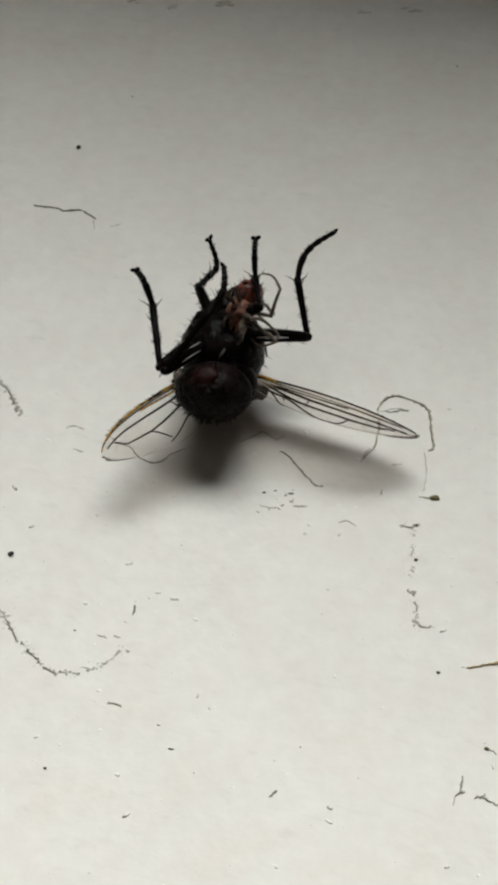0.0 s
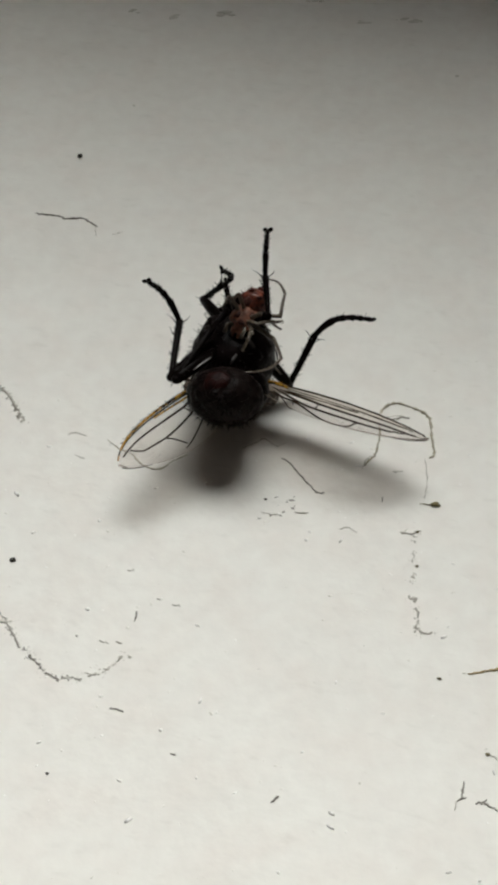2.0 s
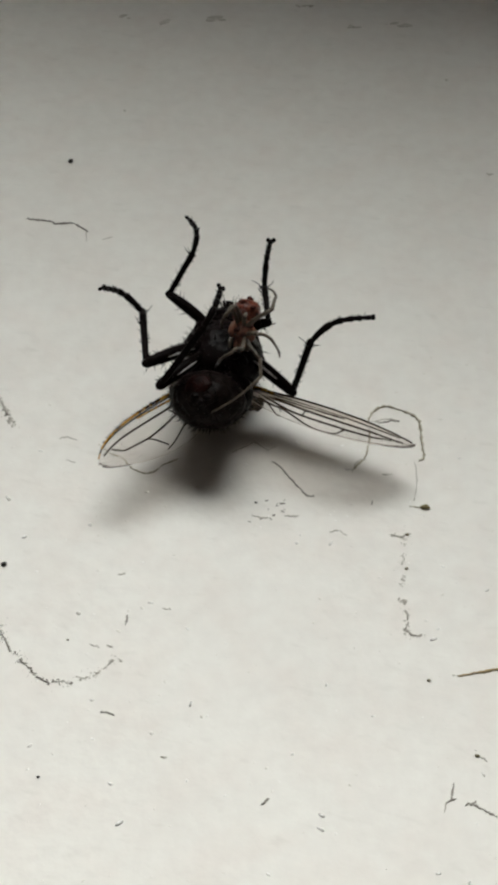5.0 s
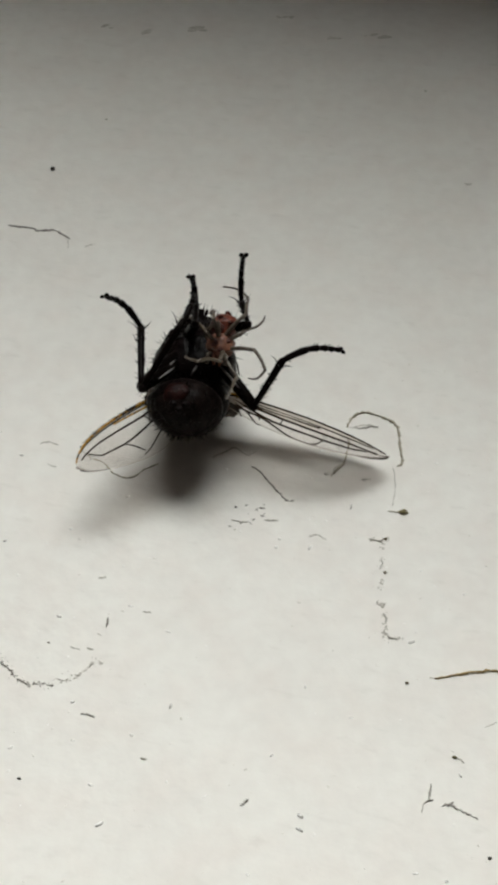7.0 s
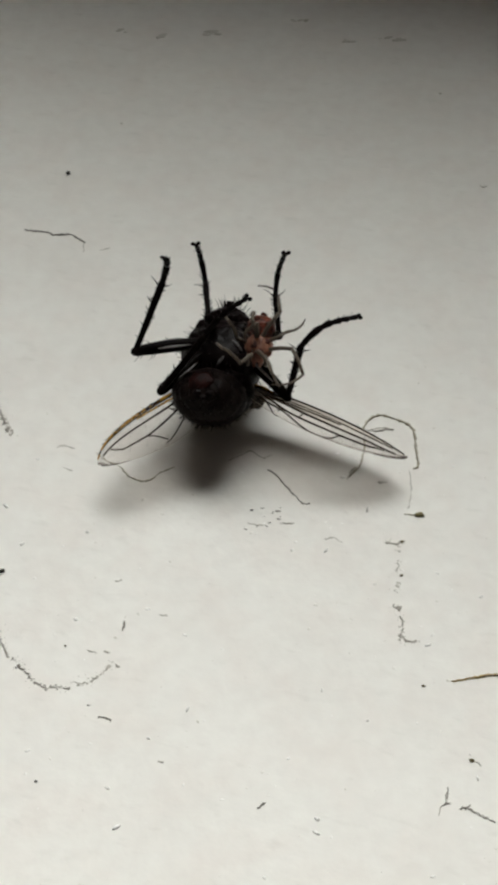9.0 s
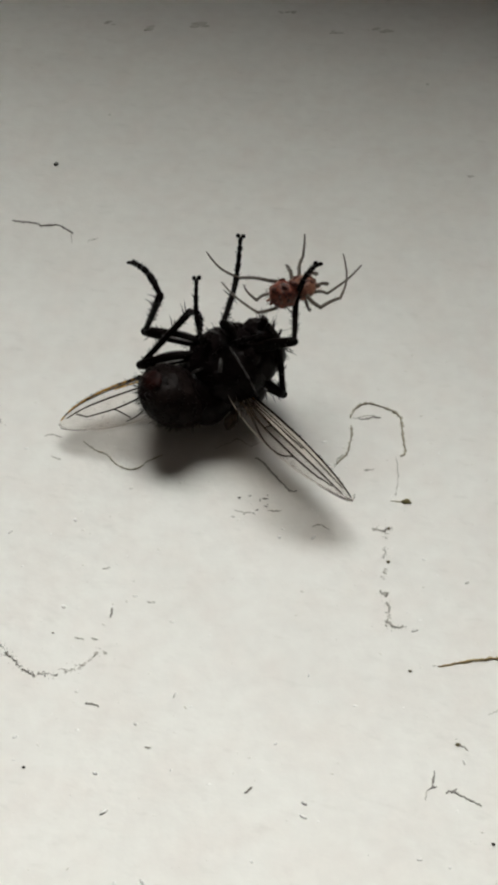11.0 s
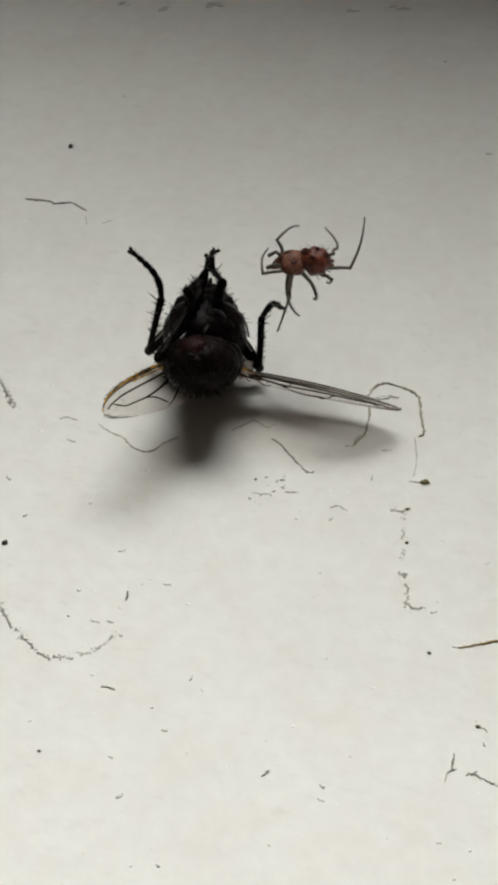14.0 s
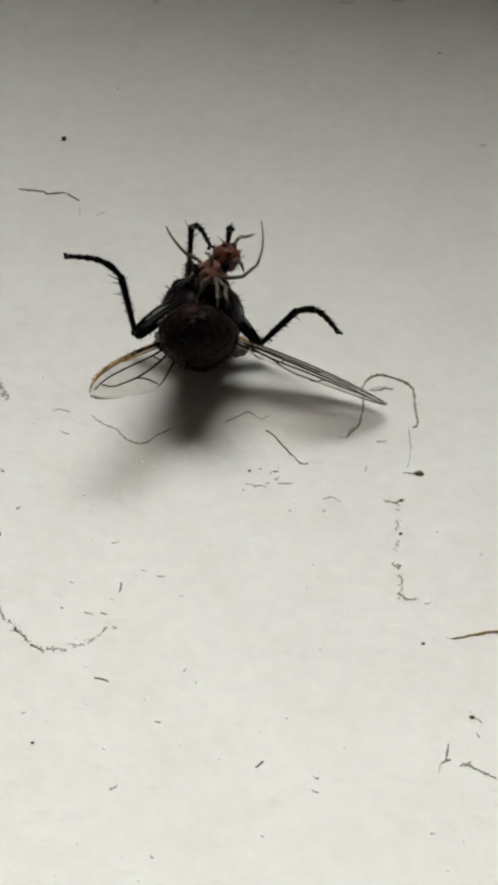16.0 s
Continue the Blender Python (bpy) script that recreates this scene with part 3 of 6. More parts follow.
def spider_body():
    def ridged(d):
        # a broad back, narrower towards the eyes, with shallow radial furrows
        return (1 - 0.25 * max(0, d.y) * abs(d.x)) * (1 + 0.07 * math.cos(6 * math.atan2(d.x, d.y)) * (1 - abs(d.z))) * (1 + 0.12 * noise.noise(d * 2.1))
    bm = bmesh.new()
    blob(bm, (0, 0, 0), (0.40, 0.45, 0.30), 28, 20, None, ridged)
    ob = grown("cephalothorax", bm, SPIDER_TAN, spider, "orange-brown head and breast with dark furrows")
    for s in (-1, 1):
        for x, y in ((0.06, 0.33), (0.14, 0.29)):
            bm = bmesh.new()
            blob(bm, (s * x, y, 0.15), (0.035, 0.035, 0.035), 8, 6)
            grown("eye", bm, SOOT, ob)
        bm = bmesh.new()
        tube(bm, [(s * 0.08, 0.30, -0.02), (s * 0.10, 0.45, -0.08), (s * 0.07, 0.56, -0.2)], [0.09, 0.08, 0.03], 8)
        grown("jaw", bm, SPIDER_TAN, ob)
        bm = bmesh.new()
        tube(bm, [(s * 0.16, 0.28, 0), (s * 0.26, 0.47, 0.12), (s * 0.24, 0.68, -0.02)], [0.05, 0.05, 0.06], 7)
        grown("palp", bm, SPIDER_LEG, ob)
    # uneven dark and pale patches on the back
    rnd = random.Random(17)
    for x, y, z, r, mat, words in (
            (0.12, 0.10, 0.235, 0.105, SPIDER_DARK, "dark patch on the back"), (-0.16, -0.06, 0.215, 0.12, SPIDER_DARK, "dark patch on the back"),
            (0.17, -0.20, 0.175, 0.10, SPIDER_DARK, "dark patch on the back"), (-0.05, 0.27, 0.185, 0.09, SPIDER_DARK, "dark patch on the back"),
            (0.02, -0.06, 0.26, 0.09, SPIDER_PALE, "pale patch on the back"), (-0.24, 0.12, 0.12, 0.10, SPIDER_PALE, "pale patch on the flank"),
            (0.26, -0.02, 0.12, 0.11, SPIDER_PALE, "pale patch on the flank")):
        bm = bmesh.new()
        turn = pose(0, 0, 0, -40 * y, 60 * x, rnd.uniform(-60, 60))
        blob(bm, (x, y, z), (r, r * rnd.uniform(1.0, 1.6), 0.045), 14, 8, turn, lambda d: 1 + 0.4 * noise.noise(d * 2.6 + Vector((x, y, z)) * 9))
        grown("marking", bm, mat, ob, words)

    def lumpy(d):
        return 1 + 0.05 * math.sin(9 * d.y) + 0.10 * noise.noise(d * 1.9 + Vector((3, 1, 2))) - 0.10 * max(0, d.y)
    bm = bmesh.new()
    blob(bm, (0, -0.56, 0.06), (0.40, 0.44, 0.37), 28, 22, None, lumpy)
    ob = grown("abdomen", bm, SPIDER_RED, spider, "round dark red mottled abdomen")
    ob.location = Vector((0, -0.06, 0.04)) * MM
    for x, y, r in ((0.05, -0.28, 0.13), (-0.20, -0.50, 0.10), (0.10, -0.62, 0.08), (-0.06, -0.86, 0.10)):
        u, v = x / 0.43, (y + 0.56) / 0.46
        z = 0.06 + 0.37 * math.sqrt(max(0.0, 1 - u * u - v * v)) * (1 - 0.05 * max(0, v))
        bm = bmesh.new()
        blob(bm, (x, y, z), (r, r * rnd.uniform(0.5, 0.9), 0.05), 14, 8, pose(0, 0, 0, -55 * v, 55 * u, rnd.uniform(-50, 50)), lambda d: 1 + 0.45 * noise.noise(d * 2.6 + Vector((x, y, z)) * 9))
        grown("marking", bm, SPIDER_DARK, ob, "dark blotch on the abdomen")
    for s in (-1, 1):
        bm = bmesh.new()
        tube(bm, [(s * 0.06, -0.97, 0.02), (s * 0.08, -1.08, 0.01)], [0.05, 0.03], 7)
        grown("spinneret", bm, SPIDER_TAN, ob)
    rnd = random.Random(6)
    bm = bmesh.new()
    for i in range(80):
        a, e = rnd.uniform(0, 6.28), rnd.uniform(-0.95, 0.9)
        d = Vector((math.cos(a) * math.sqrt(1 - e * e), e, math.sin(a) * math.sqrt(1 - e * e)))
        bristle(bm, (d.x * 0.43, -0.56 + d.y * 0.45, 0.06 + d.z * 0.37), d + Vector((0, -0.5, 0)), rnd.uniform(0.08, 0.17), 0.008)
    tagged(grown("bristles", bm, SPIDER_LEG, ob), kind="stuff")


def spider_limb(name, length, r0, r1, bow=0.06):
    bm = bmesh.new()
    tube(bm, [(0, bow * length * math.sin(math.pi * i / 6), length * i / 6) for i in range(7)], [r0 + (r1 - r0) * i / 6 for i in range(7)], 7)
    blob(bm, (0, 0, 0), (r0 * 1.05,) * 3, 8, 6)
    rnd = random.Random(int(length * 733))
    for i in range(12):
        a, s = rnd.uniform(0, 6.28), rnd.uniform(0.1, 0.95)
        bristle(bm, (math.cos(a) * r1, math.sin(a) * r1 + bow * length * math.sin(math.pi * s), s * length), (math.cos(a), math.sin(a), 0.8), 0.10, 0.006)
    return part(name, bm, SPIDER_LEG, spider)


spider_body()
SPIDER_LEG_A = spider_limb("femur", 1.25, 0.084, 0.066), spider_limb("tibia", 1.00, 0.066, 0.050), spider_limb("tarsus", 1.46, 0.050, 0.026, 0.10)
SPIDER_LEG_B = spider_limb("femur", 1.17, 0.084, 0.066), spider_limb("tibia", 1.46, 0.066, 0.050), spider_limb("tarsus", 1.88, 0.050, 0.026, 0.10)
SPIDER_LEG_C = spider_limb("femur", 1.01, 0.084, 0.066), spider_limb("tibia", 1.02, 0.066, 0.050), spider_limb("tarsus", 0.99, 0.050, 0.026, 0.10)
SPIDER_LEG_D = spider_limb("femur", 0.78, 0.084, 0.066), spider_limb("tibia", 0.80, 0.066, 0.050), spider_limb("tarsus", 0.80, 0.050, 0.026, 0.10)
SPIDER_LEG_E = spider_limb("femur", 1.60, 0.084, 0.066), spider_limb("tibia", 0.95, 0.066, 0.050), spider_limb("tarsus", 1.79, 0.050, 0.026, 0.10)
SPIDER_LEG_F = spider_limb("femur", 1.55, 0.084, 0.066), spider_limb("tibia", 1.14, 0.066, 0.050), spider_limb("tarsus", 2.05, 0.050, 0.026, 0.10)
SPIDER_LEG_G = spider_limb("femur", 1.07, 0.084, 0.066), spider_limb("tibia", 0.60, 0.066, 0.050), spider_limb("tarsus", 0.80, 0.050, 0.026, 0.10)
SPIDER_LEG_H = spider_limb("femur", 1.20, 0.084, 0.066), spider_limb("tibia", 0.60, 0.066, 0.050), spider_limb("tarsus", 0.81, 0.050, 0.026, 0.10)

# ---- dirt on the sill ----
def strand(name, label, category, mat, r, points, lift=0.0):
    """A strand that lies along points, uneven in width and a little wavy."""
    rnd = random.Random(len(points) * 31 + int(r * 1000))
    pts, n = [], len(points)
    for i in range(n - 1):
        a, b = points[max(i - 1, 0)], points[i]
        c, d = points[i + 1], points[min(i + 2, n - 1)]
        for k in range(6):
            s = k / 6
            xy = [0.5 * (2 * b[j] + (c[j] - a[j]) * s + (2 * a[j] - 5 * b[j] + 4 * c[j] - d[j]) * s * s + (3 * b[j] - a[j] - 3 * c[j] + d[j]) * s ** 3) for j in (0, 1)]
            pts.append((xy[0] + rnd.gauss(0, 0.012), xy[1] + rnd.gauss(0, 0.018), r * 0.35 + lift * math.sin(math.pi * i / n)))
    pts.append((*points[-1], r * 0.3))
    bm = bmesh.new()
    m = len(pts)
    tube(bm, pts, [r * (0.45 + 0.55 * math.sin(math.pi * min(1, 0.12 + 0.8 * i / m))) * rnd.uniform(0.4, 1.35) for i in range(m)], 6)
    return tagged(part(name, bm, mat), label, category)


def crumbs_trail(label, mat, points, r):
    """A line of dirt in short uneven pieces with gaps and crumbs."""
    rnd = random.Random(len(points) * 17 + int(points[0][0] * 100))
    bm = bmesh.new()
    line = []
    for (x0, y0), (x1, y1) in zip(points, points[1:]):
        n = max(2, int(math.hypot(x1 - x0, y1 - y0) / 0.11))
        line += [(x0 + (x1 - x0) * k / n + rnd.gauss(0, 0.022), y0 + (y1 - y0) * k / n + rnd.gauss(0, 0.03)) for k in range(n)]
    line.append(points[-1])
    i = 0
    while i < len(line) - 1:
        piece = line[i:i + rnd.randint(2, 6)]
        if len(piece) > 1:
            w = r * rnd.uniform(0.45, 0.95)
            tube(bm, [(x + rnd.gauss(0, 0.015), y + rnd.gauss(0, 0.02), w * 0.3) for x, y in piece], [w * rnd.uniform(0.35, 1.2) for p in piece], 6)
        i += len(piece) + (rnd.random() < 0.35) - 1 * (rnd.random() < 0.4)
    for x, y in line:
        # flat flakes and loose crumbs that thicken the line
        for k in range(5):
            q, far = r * rnd.uniform(0.22, 0.85), 0.045 if k < 3 else 0.12
            q *= 1.0 if k < 3 else 0.5
            m = Matrix.Translation((x + rnd.gauss(0, far), y + rnd.gauss(0, far), q * 0.08)) @ pose(0, 0, 0, 0, 0, rnd.uniform(0, 180)) @ Matrix.Diagonal((q * rnd.uniform(1, 2.2), q, q * 0.22, 1))
            bmesh.ops.create_icosphere(bm, subdivisions=1, radius=1, matrix=m)
    return tagged(part("dirt_trail", bm, mat), label, "dirt")


def grit(label, mat, r, x, y, stretch):
    rnd = random.Random(int(r * 1000 + x * 10))
    bm = bmesh.new()
    for k in range(4):
        q = r * (1 if k == 0 else rnd.uniform(0.35, 0.6))
        off = (0, 0) if k == 0 else (rnd.uniform(-1, 1) * r * stretch, rnd.uniform(-0.6, 0.6) * r)
        blob(bm, (x + off[0], y + off[1], q * 0.55), (q * stretch, q, q * 0.7), 12, 8, None, lambda d: 1 + 0.5 * noise.noise(d * 1.7 + Vector((x, y, k))))
    return tagged(part("grit", bm, mat), label, "grit", "specks on the sill")



crumbs_trail("crumbly grey dirt line at the sill", FIBRE, [(-9.31, 1.63), (-8.93, 1.36), (-8.63, 0.98), (-8.41, 0.48), (-8.16, -0.05)], 0.060)
strand("fibre", "short grey fibre on the sill", "fibre", FIBRE, 0.023, [(-6.47, -0.64), (-6.24, -0.56), (-5.83, -0.69)], 0.00)
strand("fibre", "thin grey fibre on the sill", "fibre", FIBRE, 0.019, [(-6.14, -1.57), (-5.83, -1.72)], 0.00)
strand("fibre", "short yellowish fibre beside the round crumb", "fibre", HAIR, 0.026, [(5.68, -3.62), (5.93, -3.67), (6.17, -3.69)], 0.00)
strand("fibre", "short dark fibre inside the curled hair", "fibre", DARK_FIBRE, 0.029, [(4.79, 0.10), (5.08, 0.12), (5.33, 0.18), (5.59, 0.15)], 0.00)
strand("fibre", "short brown fibre beside the curled hair", "fibre", HAIR, 0.042, [(4.51, -0.19), (4.51, -0.54), (4.47, -0.91)], 0.00)
strand("fibre", "thin brown fibre beside the curled hair", "fibre", HAIR, 0.038, [(4.42, -0.95), (4.34, -1.38), (4.16, -1.64), (3.90, -2.00)], 0.00)
strand("fibre", "short grey fibre on the sill", "fibre", FIBRE, 0.023, [(4.84, -2.29), (5.08, -2.24)], 0.00)
strand("fibre", "wavy grey hair behind the fly", "hair", FIBRE, 0.026, [(-0.36, -1.27), (0.14, -0.97), (0.48, -0.82), (0.83, -1.14), (1.23, -0.99)], 0.00)
strand("fibre", "thin grey fibre beside the curled hair", "fibre", FIBRE, 0.019, [(6.02, -1.67), (6.01, -2.66), (5.85, -3.39)], 0.00)
strand("hair", "long brown hair lying curled on the sill", "hair", HAIR, 0.055, [(4.48, 0.16), (4.70, 0.59), (5.16, 0.85), (5.85, 0.59), (6.27, 0.27), (6.33, -0.27), (6.34, -0.92), (6.35, -1.47), (6.18, -1.67)], 0.00)
strand("hair", "brown hair bent on the sill", "hair", HAIR, 0.029, [(-5.09, -0.86), (-4.65, -1.26), (-4.13, -1.58), (-3.81, -1.99), (-3.41, -2.17), (-3.06, -2.13), (-2.73, -1.80), (-2.24, -1.54)], 0.00)
strand("hair", "short dark hair on the sill", "hair", DARK_FIBRE, 0.033, [(1.03, -1.69), (1.29, -1.88), (1.63, -2.38), (2.00, -2.91), (2.23, -3.15), (2.45, -3.20)], 0.00)
STIRRED_HAIR = strand("hair", "fine dark hair on the sill", "hair", DARK_FIBRE, 0.047, [(-8.75, 10.96), (-8.41, 10.89), (-7.71, 10.76), (-7.54, 10.62), (-6.87, 10.66), (-6.48, 10.39), (-6.20, 10.16)], 0.00)
strand("fibre", "thin grey fibre on the sill", "fibre", FIBRE, 0.017, [(-6.29, 10.16), (-6.22, 9.60)], 0.00)
strand("fibre", "short grey fibre on the sill", "fibre", FIBRE, 0.018, [(-5.58, 9.70), (-5.38, 9.77), (-5.19, 9.87)], 0.00)
strand("fibre", "short grey fibre on the sill", "fibre", FIBRE, 0.023, [(3.81, -2.13), (3.92, -1.83), (4.07, -1.63), (4.31, -1.60)], 0.00)
strand("fibre", "wavy grey fibre on the sill", "fibre", FIBRE, 0.021, [(4.56, 0.16), (4.82, 0.17), (5.17, 0.27), (5.62, 0.19)], 0.00)
strand("fibre", "short dark fibre on the sill", "fibre", DARK_FIBRE, 0.023, [(4.39, -3.58), (4.46, -3.34)], 0.00)
strand("fibre", "short grey fibre on the sill", "fibre", FIBRE, 0.019, [(4.91, -2.22), (5.20, -2.25)], 0.00)
crumbs_trail("long crumbly grey dirt line curving over the sill", DARK_FIBRE, [(-8.24, -7.92), (-7.86, -8.25), (-7.70, -8.55), (-7.48, -9.00), (-7.21, -9.33), (-7.02, -9.49), (-6.81, -9.77), (-6.53, -10.01), (-6.29, -10.29), (-6.00, -10.43), (-5.71, -10.42), (-5.30, -10.46)], 0.038)
crumbs_trail("crumbly grey dirt line on the sill", FIBRE, [(-5.11, -10.23), (-4.85, -10.25), (-4.63, -10.13), (-4.35, -9.93), (-4.18, -9.76), (-4.06, -9.56), (-3.78, -9.68)], 0.038)
strand("fibre", "short dark fibre on the sill", "fibre", DARK_FIBRE, 0.029, [(-3.72, -8.33), (-3.69, -8.12), (-3.67, -7.95)], 0.00)
strand("fibre", "short fibre on the sill", "fibre", FIBRE, 0.026, [(-4.81, -9.04), (-4.52, -9.16)], 0.00)
strand("fibre", "short fibre on the sill", "fibre", FIBRE, 0.029, [(-4.28, -9.08), (-4.08, -9.14)], 0.00)
strand("fibre", "short dark fibre on the sill", "fibre", DARK_FIBRE, 0.036, [(-4.29, -11.45), (-4.10, -11.45), (-3.90, -11.56)], 0.00)
strand("fibre", "short fibre on the sill", "fibre", FIBRE, 0.026, [(-4.08, -6.40), (-3.84, -6.37)], 0.00)
strand("fibre", "short fibre on the sill", "fibre", FIBRE, 0.026, [(-2.56, -7.71), (-2.30, -7.76)], 0.00)
strand("fibre", "short fibre on the sill", "fibre", FIBRE, 0.029, [(-2.43, -12.93), (-2.25, -12.96)], 0.00)
strand("fibre", "forked fibre on the sill", "fibre", DARK_FIBRE, 0.029, [(0.56, -14.48), (0.65, -14.39), (0.79, -14.28)], 0.00)
crumbs_trail("broken grey dirt line running over the sill", FIBRE, [(4.92, -4.80), (5.22, -4.84), (5.56, -4.82)], 0.038)
crumbs_trail("broken grey dirt line running over the sill", FIBRE, [(5.43, -5.02), (5.40, -5.21)], 0.027)
crumbs_trail("broken grey dirt line running over the sill", FIBRE, [(5.32, -5.59), (5.27, -6.04)], 0.025)
crumbs_trail("broken grey dirt line running over the sill", FIBRE, [(5.24, -6.48), (5.18, -6.81)], 0.038)
crumbs_trail("broken grey dirt line running over the sill", FIBRE, [(5.05, -7.35), (5.15, -7.46), (5.26, -7.38), (5.23, -7.59)], 0.043)
crumbs_trail("broken grey dirt line running over the sill", FIBRE, [(5.27, -7.78), (5.30, -8.20), (5.26, -8.45), (5.13, -8.54), (5.25, -8.58), (5.40, -8.72), (5.70, -8.72)], 0.038)
strand("straw_stalk", "thin yellowish straw stalk lying on the sill", "straw", STRAW, 0.042, [(6.67, -10.23), (7.13, -10.13), (7.67, -10.03), (8.12, -9.97), (8.52, -9.93), (8.86, -10.07), (9.08, -10.17)], 0.02)
strand("fibre", "straight dark fibre on the sill", "fibre", DARK_FIBRE, 0.033, [(6.24, -13.79), (6.17, -14.04), (6.10, -14.29)], 0.00)
strand("fibre", "bent dark fibre on the sill", "fibre", DARK_FIBRE, 0.033, [(5.97, -14.43), (6.11, -14.32), (6.24, -14.32)], 0.00)
strand("fibre", "short fibre on the sill", "fibre", FIBRE, 0.023, [(5.92, -14.43), (5.88, -14.71)], 0.00)
strand("fibre", "dark branched fibre on the sill", "fibre", DARK_FIBRE, 0.033, [(6.50, -14.50), (6.69, -14.45), (6.77, -14.50), (7.00, -14.65), (7.24, -14.75), (7.48, -14.93)], 0.00)
strand("fibre", "short branch of dark fibre", "fibre", DARK_FIBRE, 0.033, [(6.65, -14.50), (6.83, -14.38)], 0.00)
strand("fibre", "short fibre on the sill", "fibre", FIBRE, 0.023, [(6.98, -12.95), (7.18, -12.99), (7.28, -13.12)], 0.00)
strand("fibre", "short fibre on the sill", "fibre", FIBRE, 0.019, [(8.07, -11.91), (8.44, -11.76)], 0.00)
strand("fibre", "short fibre on the sill", "fibre", FIBRE, 0.026, [(1.44, -4.01), (1.63, -4.04), (1.92, -4.03)], 0.00)
strand("fibre", "short fibre on the sill", "fibre", FIBRE, 0.023, [(0.30, -3.99), (0.68, -4.11), (0.87, -4.08)], 0.00)
strand("fibre", "faint fibre on the sill", "fibre", FIBRE, 0.019, [(2.94, -4.69), (3.22, -4.64), (3.49, -4.85)], 0.00)
grit("round black speck of grit on the sill", SOOT, 0.094, -7.23, 14.51, 1.0)
grit("dark speck of grit on the sill", SOOT, 0.079, -7.85, -6.00, 1.2)
grit("olive-brown crumb of dirt on the sill", GRIT, 0.094, 6.21, -3.69, 1.5)
grit("dark speck of grit on the sill", GRIT, 0.044, 5.78, -10.38, 1.3)
grit("dark speck of grit on the sill", SOOT, 0.039, -6.02, -13.59, 1.3)
grit("small dark crumb on the sill", GRIT, 0.047, 5.52, -4.82, 1.2)
grit("small dark crumb on the sill", GRIT, 0.047, 5.40, -6.20, 1.2)
grit("small dark crumb on the sill", SOOT, 0.031, 0.46, -3.47, 1.6)
grit("small dark crumb on the sill", SOOT, 0.043, 7.70, -16.12, 1.2)
grit("faint brown crumb on the sill", STAIN, 0.050, 9.13, 20.15, 1.4)
grit("faint brown crumb on the sill", STAIN, 0.040, -5.15, 17.95, 1.6)
grit("small dark crumb on the sill", GRIT, 0.031, -5.52, -8.89, 1.0)
grit("faint brown crumb on the sill", STAIN, 0.043, -3.80, 24.43, 1.6)
grit("faint brown crumb on the sill", GRIT, 0.050, 7.01, -12.94, 1.4)


def dust(seed, count, x0, x1, y0, y1, small, large, mat, label, thick=0.09):
    """Fine dust that nobody could count."""
    rnd = random.Random(seed)
    bm = bmesh.new()
    for i in range(count):
        x, y, q = rnd.uniform(x0, x1), rnd.uniform(y0, y1), small + (large - small) * rnd.random() ** 3
        m = Matrix.Translation((x, y, q * thick * 0.3)) @ pose(0, 0, 0, 0, 0, rnd.gauss(0, 35)) @ Matrix.Diagonal((q * rnd.uniform(1, 3.2), q, q * thick, 1))
        bmesh.ops.create_icosphere(bm, subdivisions=1, radius=1, matrix=m)
    return tagged(part("dust", bm, mat), label, "dust", kind="stuff")


dust(1, 60, -12, 12, -18, 2, 0.012, 0.026, PALE_DUST, "fine grey dust on the white sill")
dust(2, 12, 0.2, 1.5, -4.3, -3.3, 0.02, 0.075, DARK_FIBRE, "fine grey dust beside the fly", 0.25)
dust(3, 8, -6, 9, -17, -8, 0.010, 0.024, FIBRE, "fine brown dust on the white sill")
dust(4, 300, -12, 12, -20, 4, 0.012, 0.032, PALE_DUST, "faint pale dust streaks on the white sill")
dust(5, 150, -12, 12, -20, 0, 0.018, 0.07, WHITE_FLECK, "tiny white flecks on the white sill", 0.05)


def stain(label, x, y, size):
    """A dried brown smear, almost flat, in several lobes."""
    rnd = random.Random(int(x * 100 + y * 10))
    bm = bmesh.new()
    for k in range(7):
        q = size * rnd.uniform(0.25, 0.6)
        blob(bm, (x + rnd.gauss(0, size * 0.9), y + rnd.gauss(0, size * 0.35), 0.0), (q * rnd.uniform(1.2, 2.2), q * 0.7, 0.012 + 0.004 * k), 14, 6, None, lambda d: 1 + 0.3 * noise.noise(d * 2.0 + Vector((x, y, k))))
    return tagged(part("stain", bm, STAIN), label, "stain", "dried stains on the sill")


stain("faint dried brown stain on the white sill", -5.63, 25.09, 0.17)
stain("faint dried brown stain on the white sill", -3.67, 24.61, 0.21)
stain("faint dried brown stain on the white sill", -1.23, 24.87, 0.27)
stain("faint dried brown stain on the white sill", 7.03, 24.51, 0.15)
stain("faint dried brown stain on the white sill", 10.33, 13.72, 0.11)
stain("faint dried brown stain on the white sill", 5.07, 24.23, 0.15)
stain("grey smear at the curving dirt line", -7.85, -8.35, 0.13)
stain("faint dried brown stain on the white sill", 2.93, 25.95, 0.15)
stain("faint dried brown stain on the white sill", 7.68, 24.32, 0.21)


# ---- what moves ----
# seconds between which the fly and the spider jerk; else they keep still
JERKS = ((0.62, 0.78), (3.62, 3.95), (7.45, 7.65), (10.5, 10.78), (12.3, 12.5), (13.2, 13.42), (13.8, 14.0), (14.1, 14.4), (15.75, 15.97))


def held(rows):
    """Rows with the pose before and after each jerk kept."""
    out = [rows[0]]
    for a, b in zip(rows, rows[1:]):
        for start, end in JERKS:
            if a[0] <= start and end <= b[0]:
                out += [(t, *r[1:]) for t, r in ((start, a), (end, b)) if a[0] < t < b[0]]
                break
        out.append(b)
    return out


